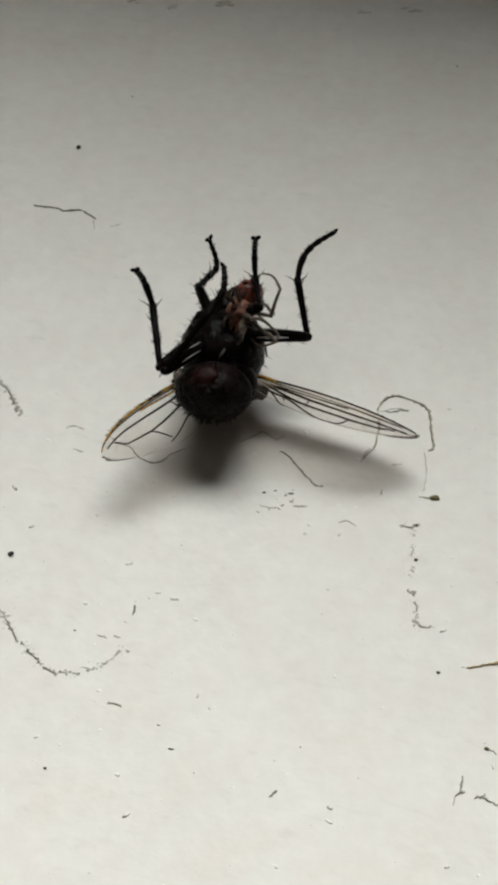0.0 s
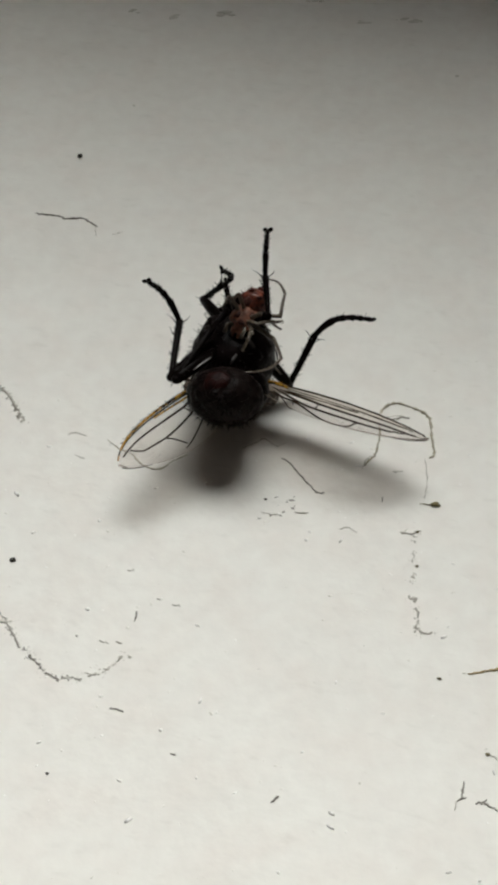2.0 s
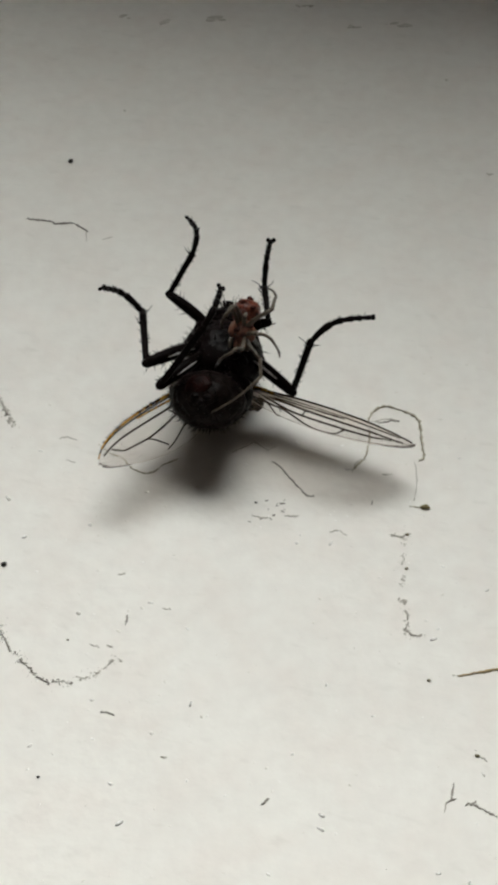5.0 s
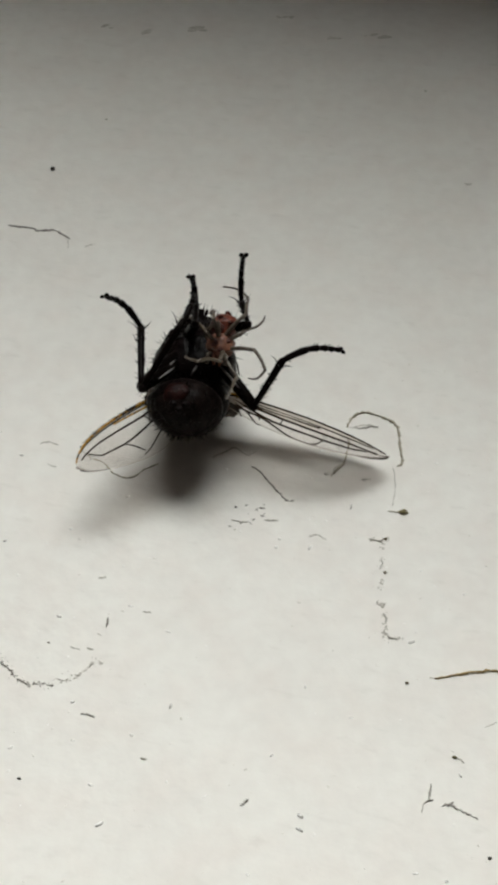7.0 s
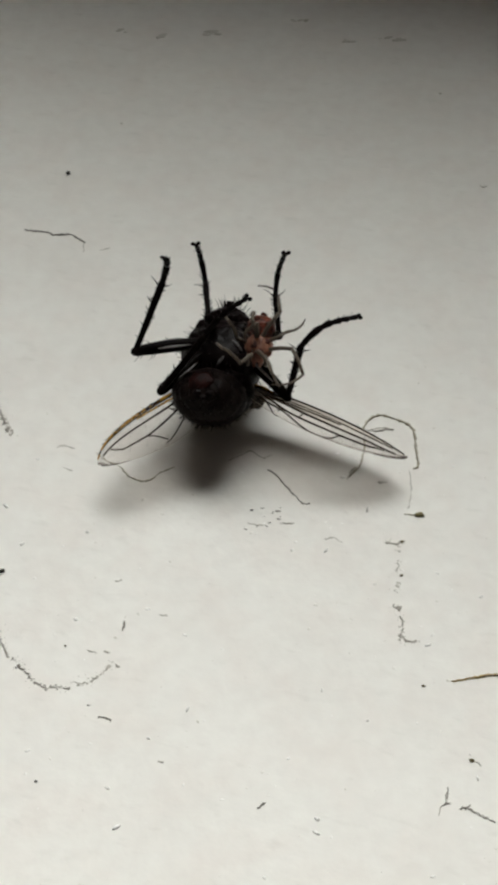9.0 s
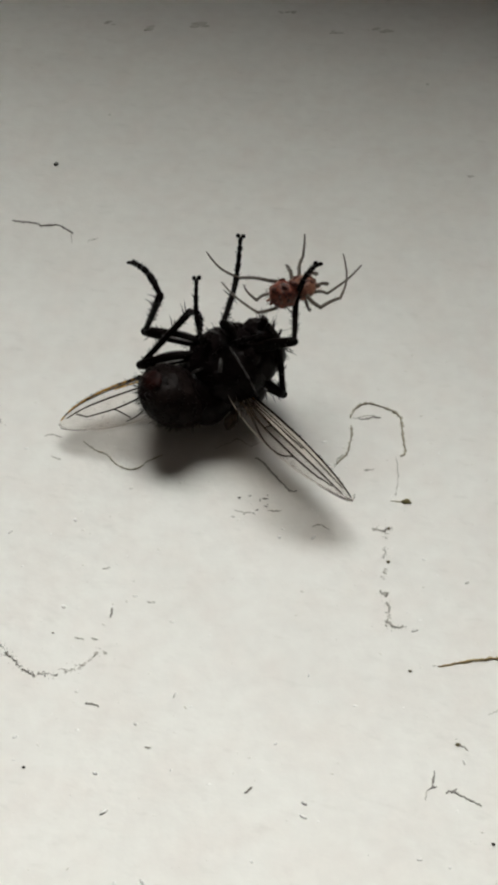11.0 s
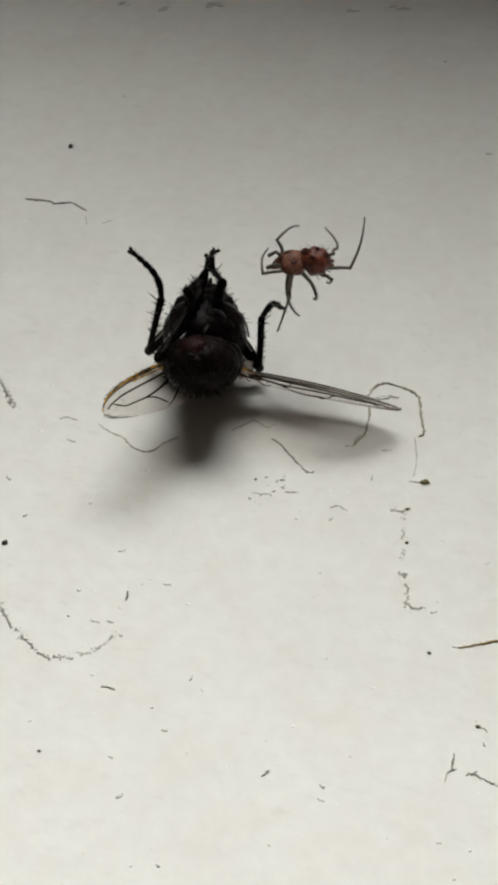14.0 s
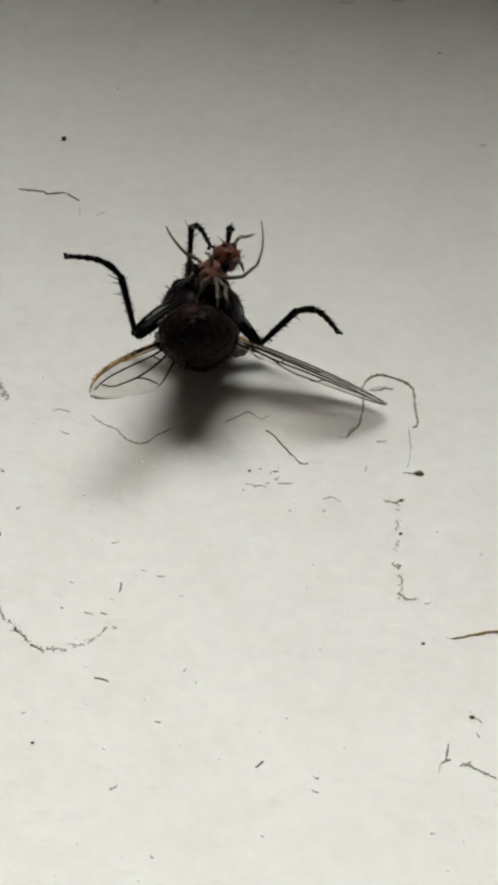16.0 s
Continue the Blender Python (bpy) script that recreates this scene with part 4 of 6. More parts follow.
def steps(rows):
    """Rows of seconds, place and turn; where one turn would pass 80 degrees, steps between."""
    out = []
    for t, p, q in rows:
        if out:
            t0, p0, q0 = out[-1]
            if q0.dot(q) < 0:
                q = -q
            n = int(q0.rotation_difference(q).angle // radians(80)) + 1
            out += [(t0 + (t - t0) * i / n, p0.lerp(p, i / n), q0.slerp(q, i / n)) for i in range(1, n)]
        out.append((t, p, q))
    return [(t, Matrix.LocRotScale(p * MM, q, None)) for t, p, q in out]


def bone(rows):
    """Rows of seconds, start and end of a limb, and for some the side to which it bows: poses with z along the limb."""
    out, last = [], None
    for t, ax, ay, az, bx, by, bz, *side in rows:
        d = (Vector((bx, by, bz)) - Vector((ax, ay, az))).normalized()
        if side:
            s = Vector(side)
            y = (s - d * s.dot(d)).normalized()
            q = Matrix((y.cross(d), y, d)).transposed().to_quaternion()
        elif last is None:
            q = d.to_track_quat("Z", "Y")
        else:
            q = (last @ Vector((0, 0, 1))).rotation_difference(d) @ last
        last = q
        out.append((t, Vector((ax, ay, az)), q))
    return steps(out)


def between(a, b, s):
    """A unit vector the part s of the way round from a to b."""
    return Quaternion().slerp(a.rotation_difference(b), s) @ a


def limb(parts, rows):
    """Rows of seconds and the hip, knee, ankle and tip of a leg: its three parts turn about their joints and stay together."""
    keys = []
    for t, *v in held(rows):
        p = [Vector(v[i:i + 3]) for i in (0, 3, 6, 9)]
        keys.append((t, p[0], [(b - a).normalized() for a, b in zip(p, p[1:])], [(b - a).length for a, b in zip(p, p[1:])]))
    dense = []
    for (t0, h0, d0, l0), (t1, h1, d1, l1) in zip(keys, keys[1:]):
        n = max(1, math.ceil(max(a.angle(b) for a, b in zip(d0, d1)) / radians(14)))
        n = min(n, max(1, int((t1 - t0) / 0.02)))
        dense += [(t0 + (t1 - t0) * i / n, h0.lerp(h1, i / n), [between(a, b, i / n) for a, b in zip(d0, d1)], l0) for i in range(n)]
    dense.append(keys[-1])
    femur, tibia, tarsus, last = [], [], [], None
    for t, hip, ways, sizes in dense:
        knee = hip + ways[0] * sizes[0]
        ankle = knee + ways[1] * sizes[1]
        tip = ankle + ways[2] * sizes[2]
        side = ways[1] - ways[2] * ways[1].dot(ways[2])
        if side.length < 0.15 and last is not None:
            side = last - ways[2] * last.dot(ways[2])
        last = side = side.normalized()
        femur.append((t, *hip, *knee))
        tibia.append((t, *knee, *ankle))
        tarsus.append((t, *ankle, *tip, *side))
    for ob, r in zip(parts, (femur, tibia, tarsus)):
        walk(ob, bone(r))


def blade(rows):
    """Rows of seconds, hinge, tip and trailing side of a wing: poses with x along the wing."""
    out = []
    for t, ax, ay, az, bx, by, bz, sx, sy, sz, k in held(rows):
        d = (Vector((bx, by, bz)) - Vector((ax, ay, az))).normalized()
        s = Vector((sx, sy, sz)) * k
        y = (s - d * s.dot(d)).normalized()
        out.append((t, Vector((ax, ay, az)), Matrix((d, y, d.cross(y))).transposed().to_quaternion()))
    return steps(out)


def stand(rows):
    """Rows of seconds, place, and turns about x, y and z."""
    return steps([(t, Vector((x, y, z)), Euler((radians(a), radians(b), radians(c))).to_quaternion()) for t, x, y, z, a, b, c in held(rows)])


def motions():
    walk(fly, stand([
        (0, -1.05, 0.77, 0.6, 0, 0, -5),
        (0.5, -1.05, 0.83, 0.6, 0, 0, -5),
        (1, -0.7, 0.86, 0.6, 0, 0, -5),
        (1.5, -0.86, 0.83, 0.6, 0, 0, -5),
        (2, -0.71, 0.85, 0.6, 0, 0, -5),
        (2.5, -0.78, 0.83, 0.6, 0, 0, -5),
        (3, -0.8, 0.83, 0.6, 0, 0, -5),
        (3.5, -0.82, 0.9, 0.6, 0, 0, -5),
        (4, -0.73, 0.85, 0.6, 0, 0, -11),
        (6.5, -1.05, 0.78, 0.6, 0, 0, -6),
        (7, -1.05, 0.75, 0.6, 0, 0, -6),
        (7.5, -0.85, 0.97, 0.6, 0, 0, -12),
        (8, -0.9, 0.85, 0.6, 0, 0, -8),
        (10.3, -0.33, 2.06, 0.64, -6, 0, -18),
        (10.5, -0.76, 1.64, 0.66, -14, 0, -30),
        (11, -0.09, 0.72, 0.66, 17, 0, -58),
        (11.5, -0.05, 0.45, 0.66, 17, 0, -58),
        (12, -0.12, 0.53, 0.66, 17, 0, -58),
        (12.5, -0.51, 0.38, 0.66, 17, 0, -62),
        (13, 0.26, 0.72, 0.66, 17, 0, -58),
        (13.5, -1.38, 1, 0.69, -8, 0, 0),
        (14, -1.29, 0.95, 0.69, -8, 0, 0),
        (14.5, -1.55, 0.99, 0.7, -12, 0, 2),
        (15, -1.53, 0.82, 0.7, -12, 0, 2),
        (15.5, -1.36, 0.77, 0.7, -12, 0, 0),
        (16, -1.21, 1.29, 0.78, -18, 0, 0),
    ]))
    walk(LEFT_WING, blade([
        (0, -0.7, -0.05, 0.75, -3.85, -4.26, 1.42, 0.78, -0.61, -0.17, 1),
        (0.5, -0.7, -0.05, 0.75, -3.86, -4.25, 1.4, 0.77, -0.61, -0.17, 1),
        (1, -0.7, -0.05, 0.75, -3.72, -4.39, 1.2, 0.8, -0.57, -0.17, 1),
        (1.5, -0.7, -0.05, 0.75, -3.56, -4.47, 1.39, 0.82, -0.55, -0.17, 1),
        (2, -0.7, -0.05, 0.75, -3.72, -4.37, 1.35, 0.8, -0.58, -0.17, 1),
        (2.5, -0.7, -0.05, 0.75, -3.57, -4.45, 1.46, 0.81, -0.56, -0.17, 1),
        (3, -0.7, -0.05, 0.75, -3.85, -4.25, 1.48, 0.77, -0.61, -0.17, 1),
        (3.5, -0.7, -0.05, 0.75, -3.63, -4.42, 1.39, 0.81, -0.57, -0.17, 1),
        (4, -0.7, -0.05, 0.75, -3.6, -4.46, 1.17, 0.82, -0.55, -0.17, 1),
        (6.5, -0.7, -0.05, 0.75, -3.68, -4.3, 1.81, 0.79, -0.59, -0.17, 1),
        (7, -0.7, -0.05, 0.75, -3.74, -4.3, 1.63, 0.78, -0.6, -0.17, 1),
        (7.5, -0.7, -0.05, 0.75, -3.52, -4.4, 1.84, 0.81, -0.57, -0.17, 1),
        (8, -0.7, -0.05, 0.75, -3.79, -4.28, 1.52, 0.78, -0.6, -0.17, 1),
        (10.3, -0.7, -0.05, 0.75, -3.3, -4.67, 0.78, 0.82, -0.46, 0.33, 1),
        (10.5, -1.35, -0.6, 0.35, -2.72, -5.32, 0.66, 0.91, -0.25, 0.31, 1),
        (11, -1.35, -0.2, 0.8, -2.41, -5.33, 1.6, 0.98, -0.19, 0.06, 1),
        (11.5, -1.35, -0.2, 0.8, -2.47, -5.31, 1.64, 0.98, -0.2, 0.06, 1),
        (12, -1.35, -0.2, 0.8, -2.48, -5.31, 1.65, 0.98, -0.21, 0.06, 1),
        (12.5, -1.35, -0.2, 0.8, -2.67, -5.14, 2.19, 0.97, -0.24, 0.07, 1),
        (13, -1.35, -0.2, 0.8, -2.81, -5.18, 1.88, 0.96, -0.26, 0.08, 1),
        (13.5, -0.8, -0.1, 0.75, -3.66, -4.33, 2.18, 0.79, -0.59, -0.16, 1),
        (14, -0.8, -0.1, 0.75, -3.54, -4.42, 2.14, 0.81, -0.57, -0.16, 1),
        (14.5, -0.8, -0.1, 0.75, -3.86, -4.27, 1.91, 0.76, -0.62, -0.21, 1),
        (15, -0.8, -0.1, 0.75, -3.85, -4.23, 2.07, 0.75, -0.62, -0.21, 1),
        (15.5, -0.8, -0.1, 0.75, -3.91, -4.22, 1.97, 0.75, -0.63, -0.22, 1),
        (16, -0.8, -0.1, 0.75, -3.87, -4.39, 1.21, 0.77, -0.58, -0.27, 1),
    ]))
    walk(RIGHT_WING, blade([
        (0, 1.35, -0.12, 0.75, 7.01, -2.11, 0.66, -0.3, -0.86, 0.41, -1),
        (0.5, 1.35, -0.12, 0.75, 7.01, -2.09, 0.57, -0.29, -0.87, 0.41, -1),
        (1, 1.35, -0.12, 0.75, 6.91, -2.34, 1.13, -0.36, -0.84, 0.41, -1),
        (1.5, 1.35, -0.12, 0.75, 7.17, -1.47, 0.17, -0.17, -0.9, 0.4, -1),
        (2, 1.35, -0.12, 0.75, 6.93, -2.3, 1.01, -0.35, -0.84, 0.41, -1),
        (2.5, 1.35, -0.12, 0.75, 7.03, -2.06, 0.74, -0.29, -0.86, 0.41, -1),
        (3, 1.35, -0.12, 0.75, 7.01, -2.1, 0.91, -0.31, -0.86, 0.41, -1),
        (3.5, 1.35, -0.12, 0.75, 7.11, -1.76, 0.4, -0.23, -0.89, 0.41, -1),
        (4, 1.35, -0.12, 0.75, 7.12, -1.71, 1.18, -0.27, -0.87, 0.41, -1),
        (6.5, 1.35, -0.12, 0.75, 7.1, -1.6, -0.08, -0.17, -0.9, 0.4, -1),
        (7, 1.35, -0.12, 0.75, 7.11, -1.58, -0.08, -0.17, -0.9, 0.4, -1),
        (7.5, 1.35, -0.12, 0.75, 7.16, -1.62, 0.95, -0.24, -0.88, 0.41, -1),
        (8, 1.35, -0.12, 0.75, 7.04, -2.02, 0.72, -0.29, -0.87, 0.41, -1),
        (10.3, 1.35, -0.12, 0.75, 6.96, -2.21, 0.31, -0.29, -0.87, 0.4, -1),
        (10.5, 0.65, -0.05, 0.75, 6.46, -1.55, 0.83, -0.24, -0.93, 0.27, -1),
        (11, 0.8, 0.54, 0.8, 6.74, 1.1, 0.14, 0.3, -0.65, 0.7, -1),
        (11.5, 0.65, 0.52, 0.76, 6.6, 1.14, 0.29, 0.22, -0.67, 0.71, -1),
        (12, 0.65, 0.52, 0.78, 6.56, 1.26, 0.03, 0.27, -0.65, 0.7, -1),
        (12.5, 1, 0.4, 0.76, 6.98, 0.77, 0.49, 0.24, -0.67, 0.71, -1),
        (13, 0.75, 0.66, 0.76, 6.74, 0.71, 0.42, 0.17, -0.68, 0.71, -1),
        (13.5, 1.08, -0.45, 0.40, 6.62, -2, -0.57, -0.18, -0.87, 0.46, -1),
        (14, 1.08, -0.45, 0.40, 6.73, -1.94, -0.16, -0.2, -0.86, 0.47, -1),
        (14.5, 1.08, -0.12, 0.75, 6.51, -2.12, -0.83, -0.21, -0.89, 0.4, -1),
        (15, 1.08, -0.12, 0.75, 6.55, -2.06, -0.79, -0.2, -0.89, 0.4, -1),
        (15.5, 1.08, -0.12, 0.75, 6.54, -2.4, -0.27, -0.28, -0.86, 0.41, -1),
        (16, 1.08, -0.12, 0.75, 6.53, -1.82, -1.08, -0.19, -0.93, 0.3, -1),
    ]))
    limb(LEG_A, [
        (0, -0.5, 0.5, 2.1, -1.84, -1.65, 2.69, -2.4, 0.83, 3.06, -2.81, 0.33, 5.24),
        (0.5, -0.5, 0.5, 2.1, -1.8, -1.66, 2.71, -2.4, 0.81, 3.1, -2.79, 0.3, 5.28),
        (1, -0.5, 0.5, 2.1, -1.87, -1.69, 2.37, -1.89, 0.87, 2.31, -3.02, 1.2, 4.26),
        (1.5, -0.5, 0.5, 2.1, -1.77, -1.73, 2.49, -1.73, 0.83, 2.36, -2.87, 1.13, 4.3),
        (2, -0.5, 0.5, 2.1, -1.89, -1.67, 2.45, -1.91, 0.9, 2.48, -2.98, 0.85, 4.48),
        (2.5, -0.5, 0.5, 2.1, -1.86, -1.7, 2.41, -1.79, 0.87, 2.4, -2.94, 1.04, 4.36),
        (3, -0.5, 0.5, 2.1, -1.83, -1.71, 2.41, -1.63, 0.85, 2.36, -2.34, 1.32, 4.47),
        (3.5, -0.5, 0.5, 2.1, -1.82, -1.71, 2.46, -1.57, 0.84, 2.43, -2.5, 0.99, 4.5),
        (4, -0.5, 0.5, 2.1, -2.49, -1.05, 2.75, -3.33, 1.37, 2.54, -4.52, 0.43, 4.24),
        (6.5, -0.5, 0.5, 2.1, -1.63, -1.74, 2.8, -1.9, 0.82, 2.81, -3, 0.32, 4.74),
        (7, -0.5, 0.5, 2.1, -1.52, -1.81, 2.71, -1.88, 0.72, 2.96, -3, 0.24, 4.88),
        (7.5, -0.5, 0.5, 2.1, -1.62, -1.8, 2.56, -1.91, 0.75, 2.37, -2.74, 0.3, 4.44),
        (8, -0.5, 0.5, 2.1, -1.87, -1.44, 3.17, -2.12, 1.1, 3.46, -2.59, 0.58, 5.62),
        (10.3, -0.5, 0.5, 2.1, -2.73, 1.31, 1.03, -1.47, 0.49, 3.12, -0.16, -0.7, 4.55),
        (10.5, -0.5, 0.5, 2.1, -2.58, -0.69, 1.08, -1.6, 0.59, 3.08, 0.13, 0.25, 4.53),
        (11, -0.5, 0.5, 2.1, -2.61, -1.01, 2.29, -1.71, -0.1, 4.52, -3.98, -0.08, 4.28),
        (11.5, -0.5, 0.5, 2.1, -2.7, -0.86, 2.4, -1.8, 0.03, 4.63, -4.06, 0.05, 4.34),
        (12, -0.5, 0.5, 2.1, -2.75, -0.81, 2.1, -1.94, 0.14, 4.35, -4.2, 0.12, 4.11),
        (12.5, -0.5, 0.5, 2.1, -1.92, -1.67, 2.03, -2.07, 0.82, 2.61, -1.74, 1.66, 4.7),
        (13, -0.5, 0.5, 2.1, -2.88, -0.36, 1.51, -1.82, 1.2, 3.25, -2.9, 2.72, 4.56),
        (13.5, -0.5, 0.5, 2.1, -2.07, 2.11, 0.8, -0.65, 0.97, 2.61, -0.46, -0.49, 4.34),
        (14, -0.5, 0.5, 2.1, -2.09, 1.04, 0.11, -1.49, 0.82, 2.6, -2.48, 0.97, 4.65),
        (14.5, -0.5, 0.5, 2.1, -2.01, 1.85, 0.47, -1.11, 1.32, 2.81, -1.48, 1.47, 5.06),
        (15, -0.5, 0.5, 2.1, -2.04, 1.91, 0.55, -1.06, 1.53, 2.89, -1.54, 1.62, 5.12),
        (15.5, -0.5, 0.5, 2.1, -2.3, 1.67, 0.63, -1.3, 1.32, 2.97, -1.71, 1.56, 5.19),
        (16, -0.5, 0.5, 2.1, -2.42, 0.94, 0.4, -2.72, 0.35, 2.88, -4.57, -0.27, 4.06),
    ])
    limb(LEG_B, [
        (0, -0.5, 0, 2.1, -1.65, -1.84, 2.73, -0.27, 0.09, 3.79, -0.05, 2.06, 4),
        (0.5, -0.5, 0, 2.1, -1.65, -1.84, 2.73, -0.29, 0.12, 3.77, -0.09, 2.08, 3.99),
        (1, -0.5, 0, 2.1, -1.67, -1.89, 2.47, -0.65, 0.44, 3.02, -0.41, 2.39, 3.29),
        (1.5, -0.5, 0, 2.1, -1.55, -1.93, 2.62, -0.52, 0.39, 3.21, -0.24, 2.33, 2.92),
        (2, -0.5, 0, 2.1, -1.69, -1.86, 2.57, -0.64, 0.5, 2.86, -0.45, 2.47, 3.13),
        (2.5, -0.5, 0, 2.1, -1.66, -1.88, 2.55, -0.5, 0.36, 3.19, -0.31, 2.29, 2.77),
        (3, -0.5, 0, 2.1, -1.61, -1.93, 2.45, -0.54, -0.16, 4.02, -0.3, 1.77, 3.61),
        (3.5, -0.5, 0, 2.1, -1.66, -1.9, 2.48, -0.48, -0.17, 4.03, -0.15, 1.71, 3.48),
        (4, -0.5, 0, 2.1, -1.69, -1.92, 2.13, -0.38, -1.6, 4.36, -0.11, 0.3, 4.87),
        (6.5, -0.5, 0, 2.1, -1.53, -1.88, 2.8, -0.28, -0.17, 4.31, 0.03, 1.75, 3.89),
        (7, -0.5, 0, 2.1, -1.46, -1.93, 2.77, -0.28, -0.2, 4.31, -0.11, 1.72, 3.82),
        (7.5, -0.5, 0, 2.1, -1.53, -1.94, 2.62, -0.34, -0.14, 4.08, -0.66, 1.82, 4.07),
        (8, -0.5, 0, 2.1, -1.51, -1.92, 2.7, -0.27, -0.19, 4.19, -0.36, 1.75, 3.76),
        (10.3, -0.5, 0, 2.1, -1.77, -1.51, 1, -0.37, -1.51, 3.19, 0.65, -2.83, 4.28),
        (10.5, -0.5, 0, 2.1, -1.93, -1.73, 1.87, -0.76, -0.05, 3.47, 0.64, -1.45, 3.75),
        (11, -0.5, 0, 2.1, -1.78, -1.85, 1.92, -1.7, 0.57, 2.88, 0.09, 0.1, 3.62),
        (11.5, -0.5, 0, 2.1, -1.95, -1.72, 1.96, -2.23, 0.77, 2.63, -0.4, 0.3, 3.26),
        (12, -0.5, 0, 2.1, -1.97, -1.68, 1.82, -2.26, 0.81, 2.49, -0.46, 0.31, 3.16),
        (12.5, -0.5, 0, 2.1, -2.3, -0.72, 0.94, -1.3, 0.74, 2.85, 0.36, 0.22, 3.82),
        (13, -0.5, 0, 2.1, -2.05, -1.61, 1.84, -1.65, 0.52, 3.27, -1.41, 1.13, 5.15),
        (13.5, -0.5, 0, 2.1, -1.67, -1.45, 3.38, -0.75, 0.8, 2.44, 0.14, 1.83, 3.89),
        (14, -0.5, 0, 2.1, -1.48, -2.03, 2.24, -0.38, 0.28, 2.74, 0.2, 1.9, 3.73),
        (14.5, -0.5, 0, 2.1, -1.61, -1.87, 2.71, -0.48, 0.47, 2.74, 0.28, -0.28, 4.41),
        (15, -0.5, 0, 2.1, -1.69, -1.8, 2.78, -0.05, 0.13, 3.37, 0.69, -0.76, 4.99),
        (15.5, -0.5, 0, 2.1, -1.89, -1.69, 2.64, -0.32, 0.29, 3.25, 0.54, -0.33, 4.94),
        (16, -0.5, 0, 2.1, -2.05, -1.58, 1.65, -0.67, 0.55, 2.21, 0.01, -0.57, 3.7),
    ])
    limb(LEG_C, [
        (0, -0.45, 1.35, 2, -1.13, 3.17, 1.75, -0.55, 2.43, 3.11, -0.54, 2.02, 5.25),
        (0.5, -0.45, 1.35, 2, -1.11, 3.18, 1.76, -0.51, 2.46, 3.12, -0.54, 2.02, 5.26),
        (1, -0.45, 1.35, 2, -1.31, 2.99, 1.36, -0.52, 2.43, 2.7, -0.46, 1.41, 4.62),
        (1.5, -0.45, 1.35, 2, -1.19, 3.06, 1.41, -0.28, 2.37, 2.6, -0.32, 1.45, 4.57),
        (2, -0.45, 1.35, 2, -1.34, 3.03, 1.52, -0.55, 2.46, 2.85, -0.47, 1.32, 4.7),
        (2.5, -0.45, 1.35, 2, -1.27, 3.06, 1.51, -0.43, 2.42, 2.78, -0.45, 1.4, 4.7),
        (3, -0.45, 1.35, 2, -1.33, 3.06, 1.64, -0.47, 2.29, 2.81, -0.39, 1.56, 4.86),
        (3.5, -0.45, 1.35, 2, -1.19, 3.11, 1.6, -0.38, 2.37, 2.82, -0.4, 1.58, 4.85),
        (4, -0.45, 1.35, 2, -1.44, 2.65, 0.93, -0.88, 2.37, 2.45, -0.85, 2.17, 4.62),
        (6.5, -0.45, 1.35, 2, -0.29, 0.3, 3.65, -0.05, 1.9, 3.32, -0.01, 1.03, 5.31),
        (7, -0.45, 1.35, 2, 0.05, 0.4, 3.64, -0.09, 1.94, 3.06, -0.17, 1.23, 5.12),
        (7.5, -0.45, 1.35, 2, 0.01, 0.91, 3.85, 0.04, 2.55, 3.67, 0.23, 1.94, 5.75),
        (8, -0.45, 1.35, 2, -0.12, 0.73, 3.83, -0.37, 2.26, 3.27, 0.25, 0.61, 4.54),
        (10.3, -0.45, 1.35, 2, -0.8, -0.23, 3.09, -1.2, 1.07, 4.02, -2.26, 2.6, 5.15),
        (10.5, -0.45, 1.35, 2, 0.52, 0.1, 3.15, -0.64, 0.85, 4.05, -1.17, 2.96, 4.16),
        (11, -0.45, 1.35, 2, 0.26, 1.03, 3.8, -0.93, 2.03, 3.24, -2.26, 3.53, 4.08),
        (11.5, -0.45, 1.35, 2, -0.18, 1.25, 3.94, -1.31, 2.26, 3.28, -2.85, 3.73, 3.73),
        (12, -0.45, 1.35, 2, 0.1, 1.23, 3.88, -1.09, 2.24, 3.32, -2.61, 3.7, 3.86),
        (12.5, -0.45, 1.35, 2, 0.49, 0.98, 3.68, 0.53, 2.16, 2.52, 1.69, 2.64, 4.3),
        (13, -0.45, 1.35, 2, 0.47, 1.25, 3.72, -0.38, 2.56, 3.19, 0.76, 3, 4.99),
        (13.5, -0.45, 1.35, 2, -1.07, 0.73, 3.75, -0.35, 2.16, 4.17, -0.23, 4.27, 4.67),
        (14, -0.45, 1.35, 2, -0.54, 0.08, 3.49, -0.18, 1.57, 2.88, 0.26, 0.16, 4.48),
        (14.5, -0.45, 1.35, 2, 0.03, 0.88, 3.84, 1.09, 1.49, 4.94, 1.8, 3.28, 5.96),
        (15, -0.45, 1.35, 2, -0.12, 2.08, 3.78, 0.86, 1.6, 5.02, 1.21, 3.52, 5.98),
        (15.5, -0.45, 1.35, 2, -0.5, 2.77, 3.35, 0.51, 2.35, 4.59, 0.77, 4.25, 5.62),
        (16, -0.45, 1.35, 2, -0.47, 3.31, 1.99, -0.33, 2.96, 3.6, 0.46, 0.93, 3.67),
    ])
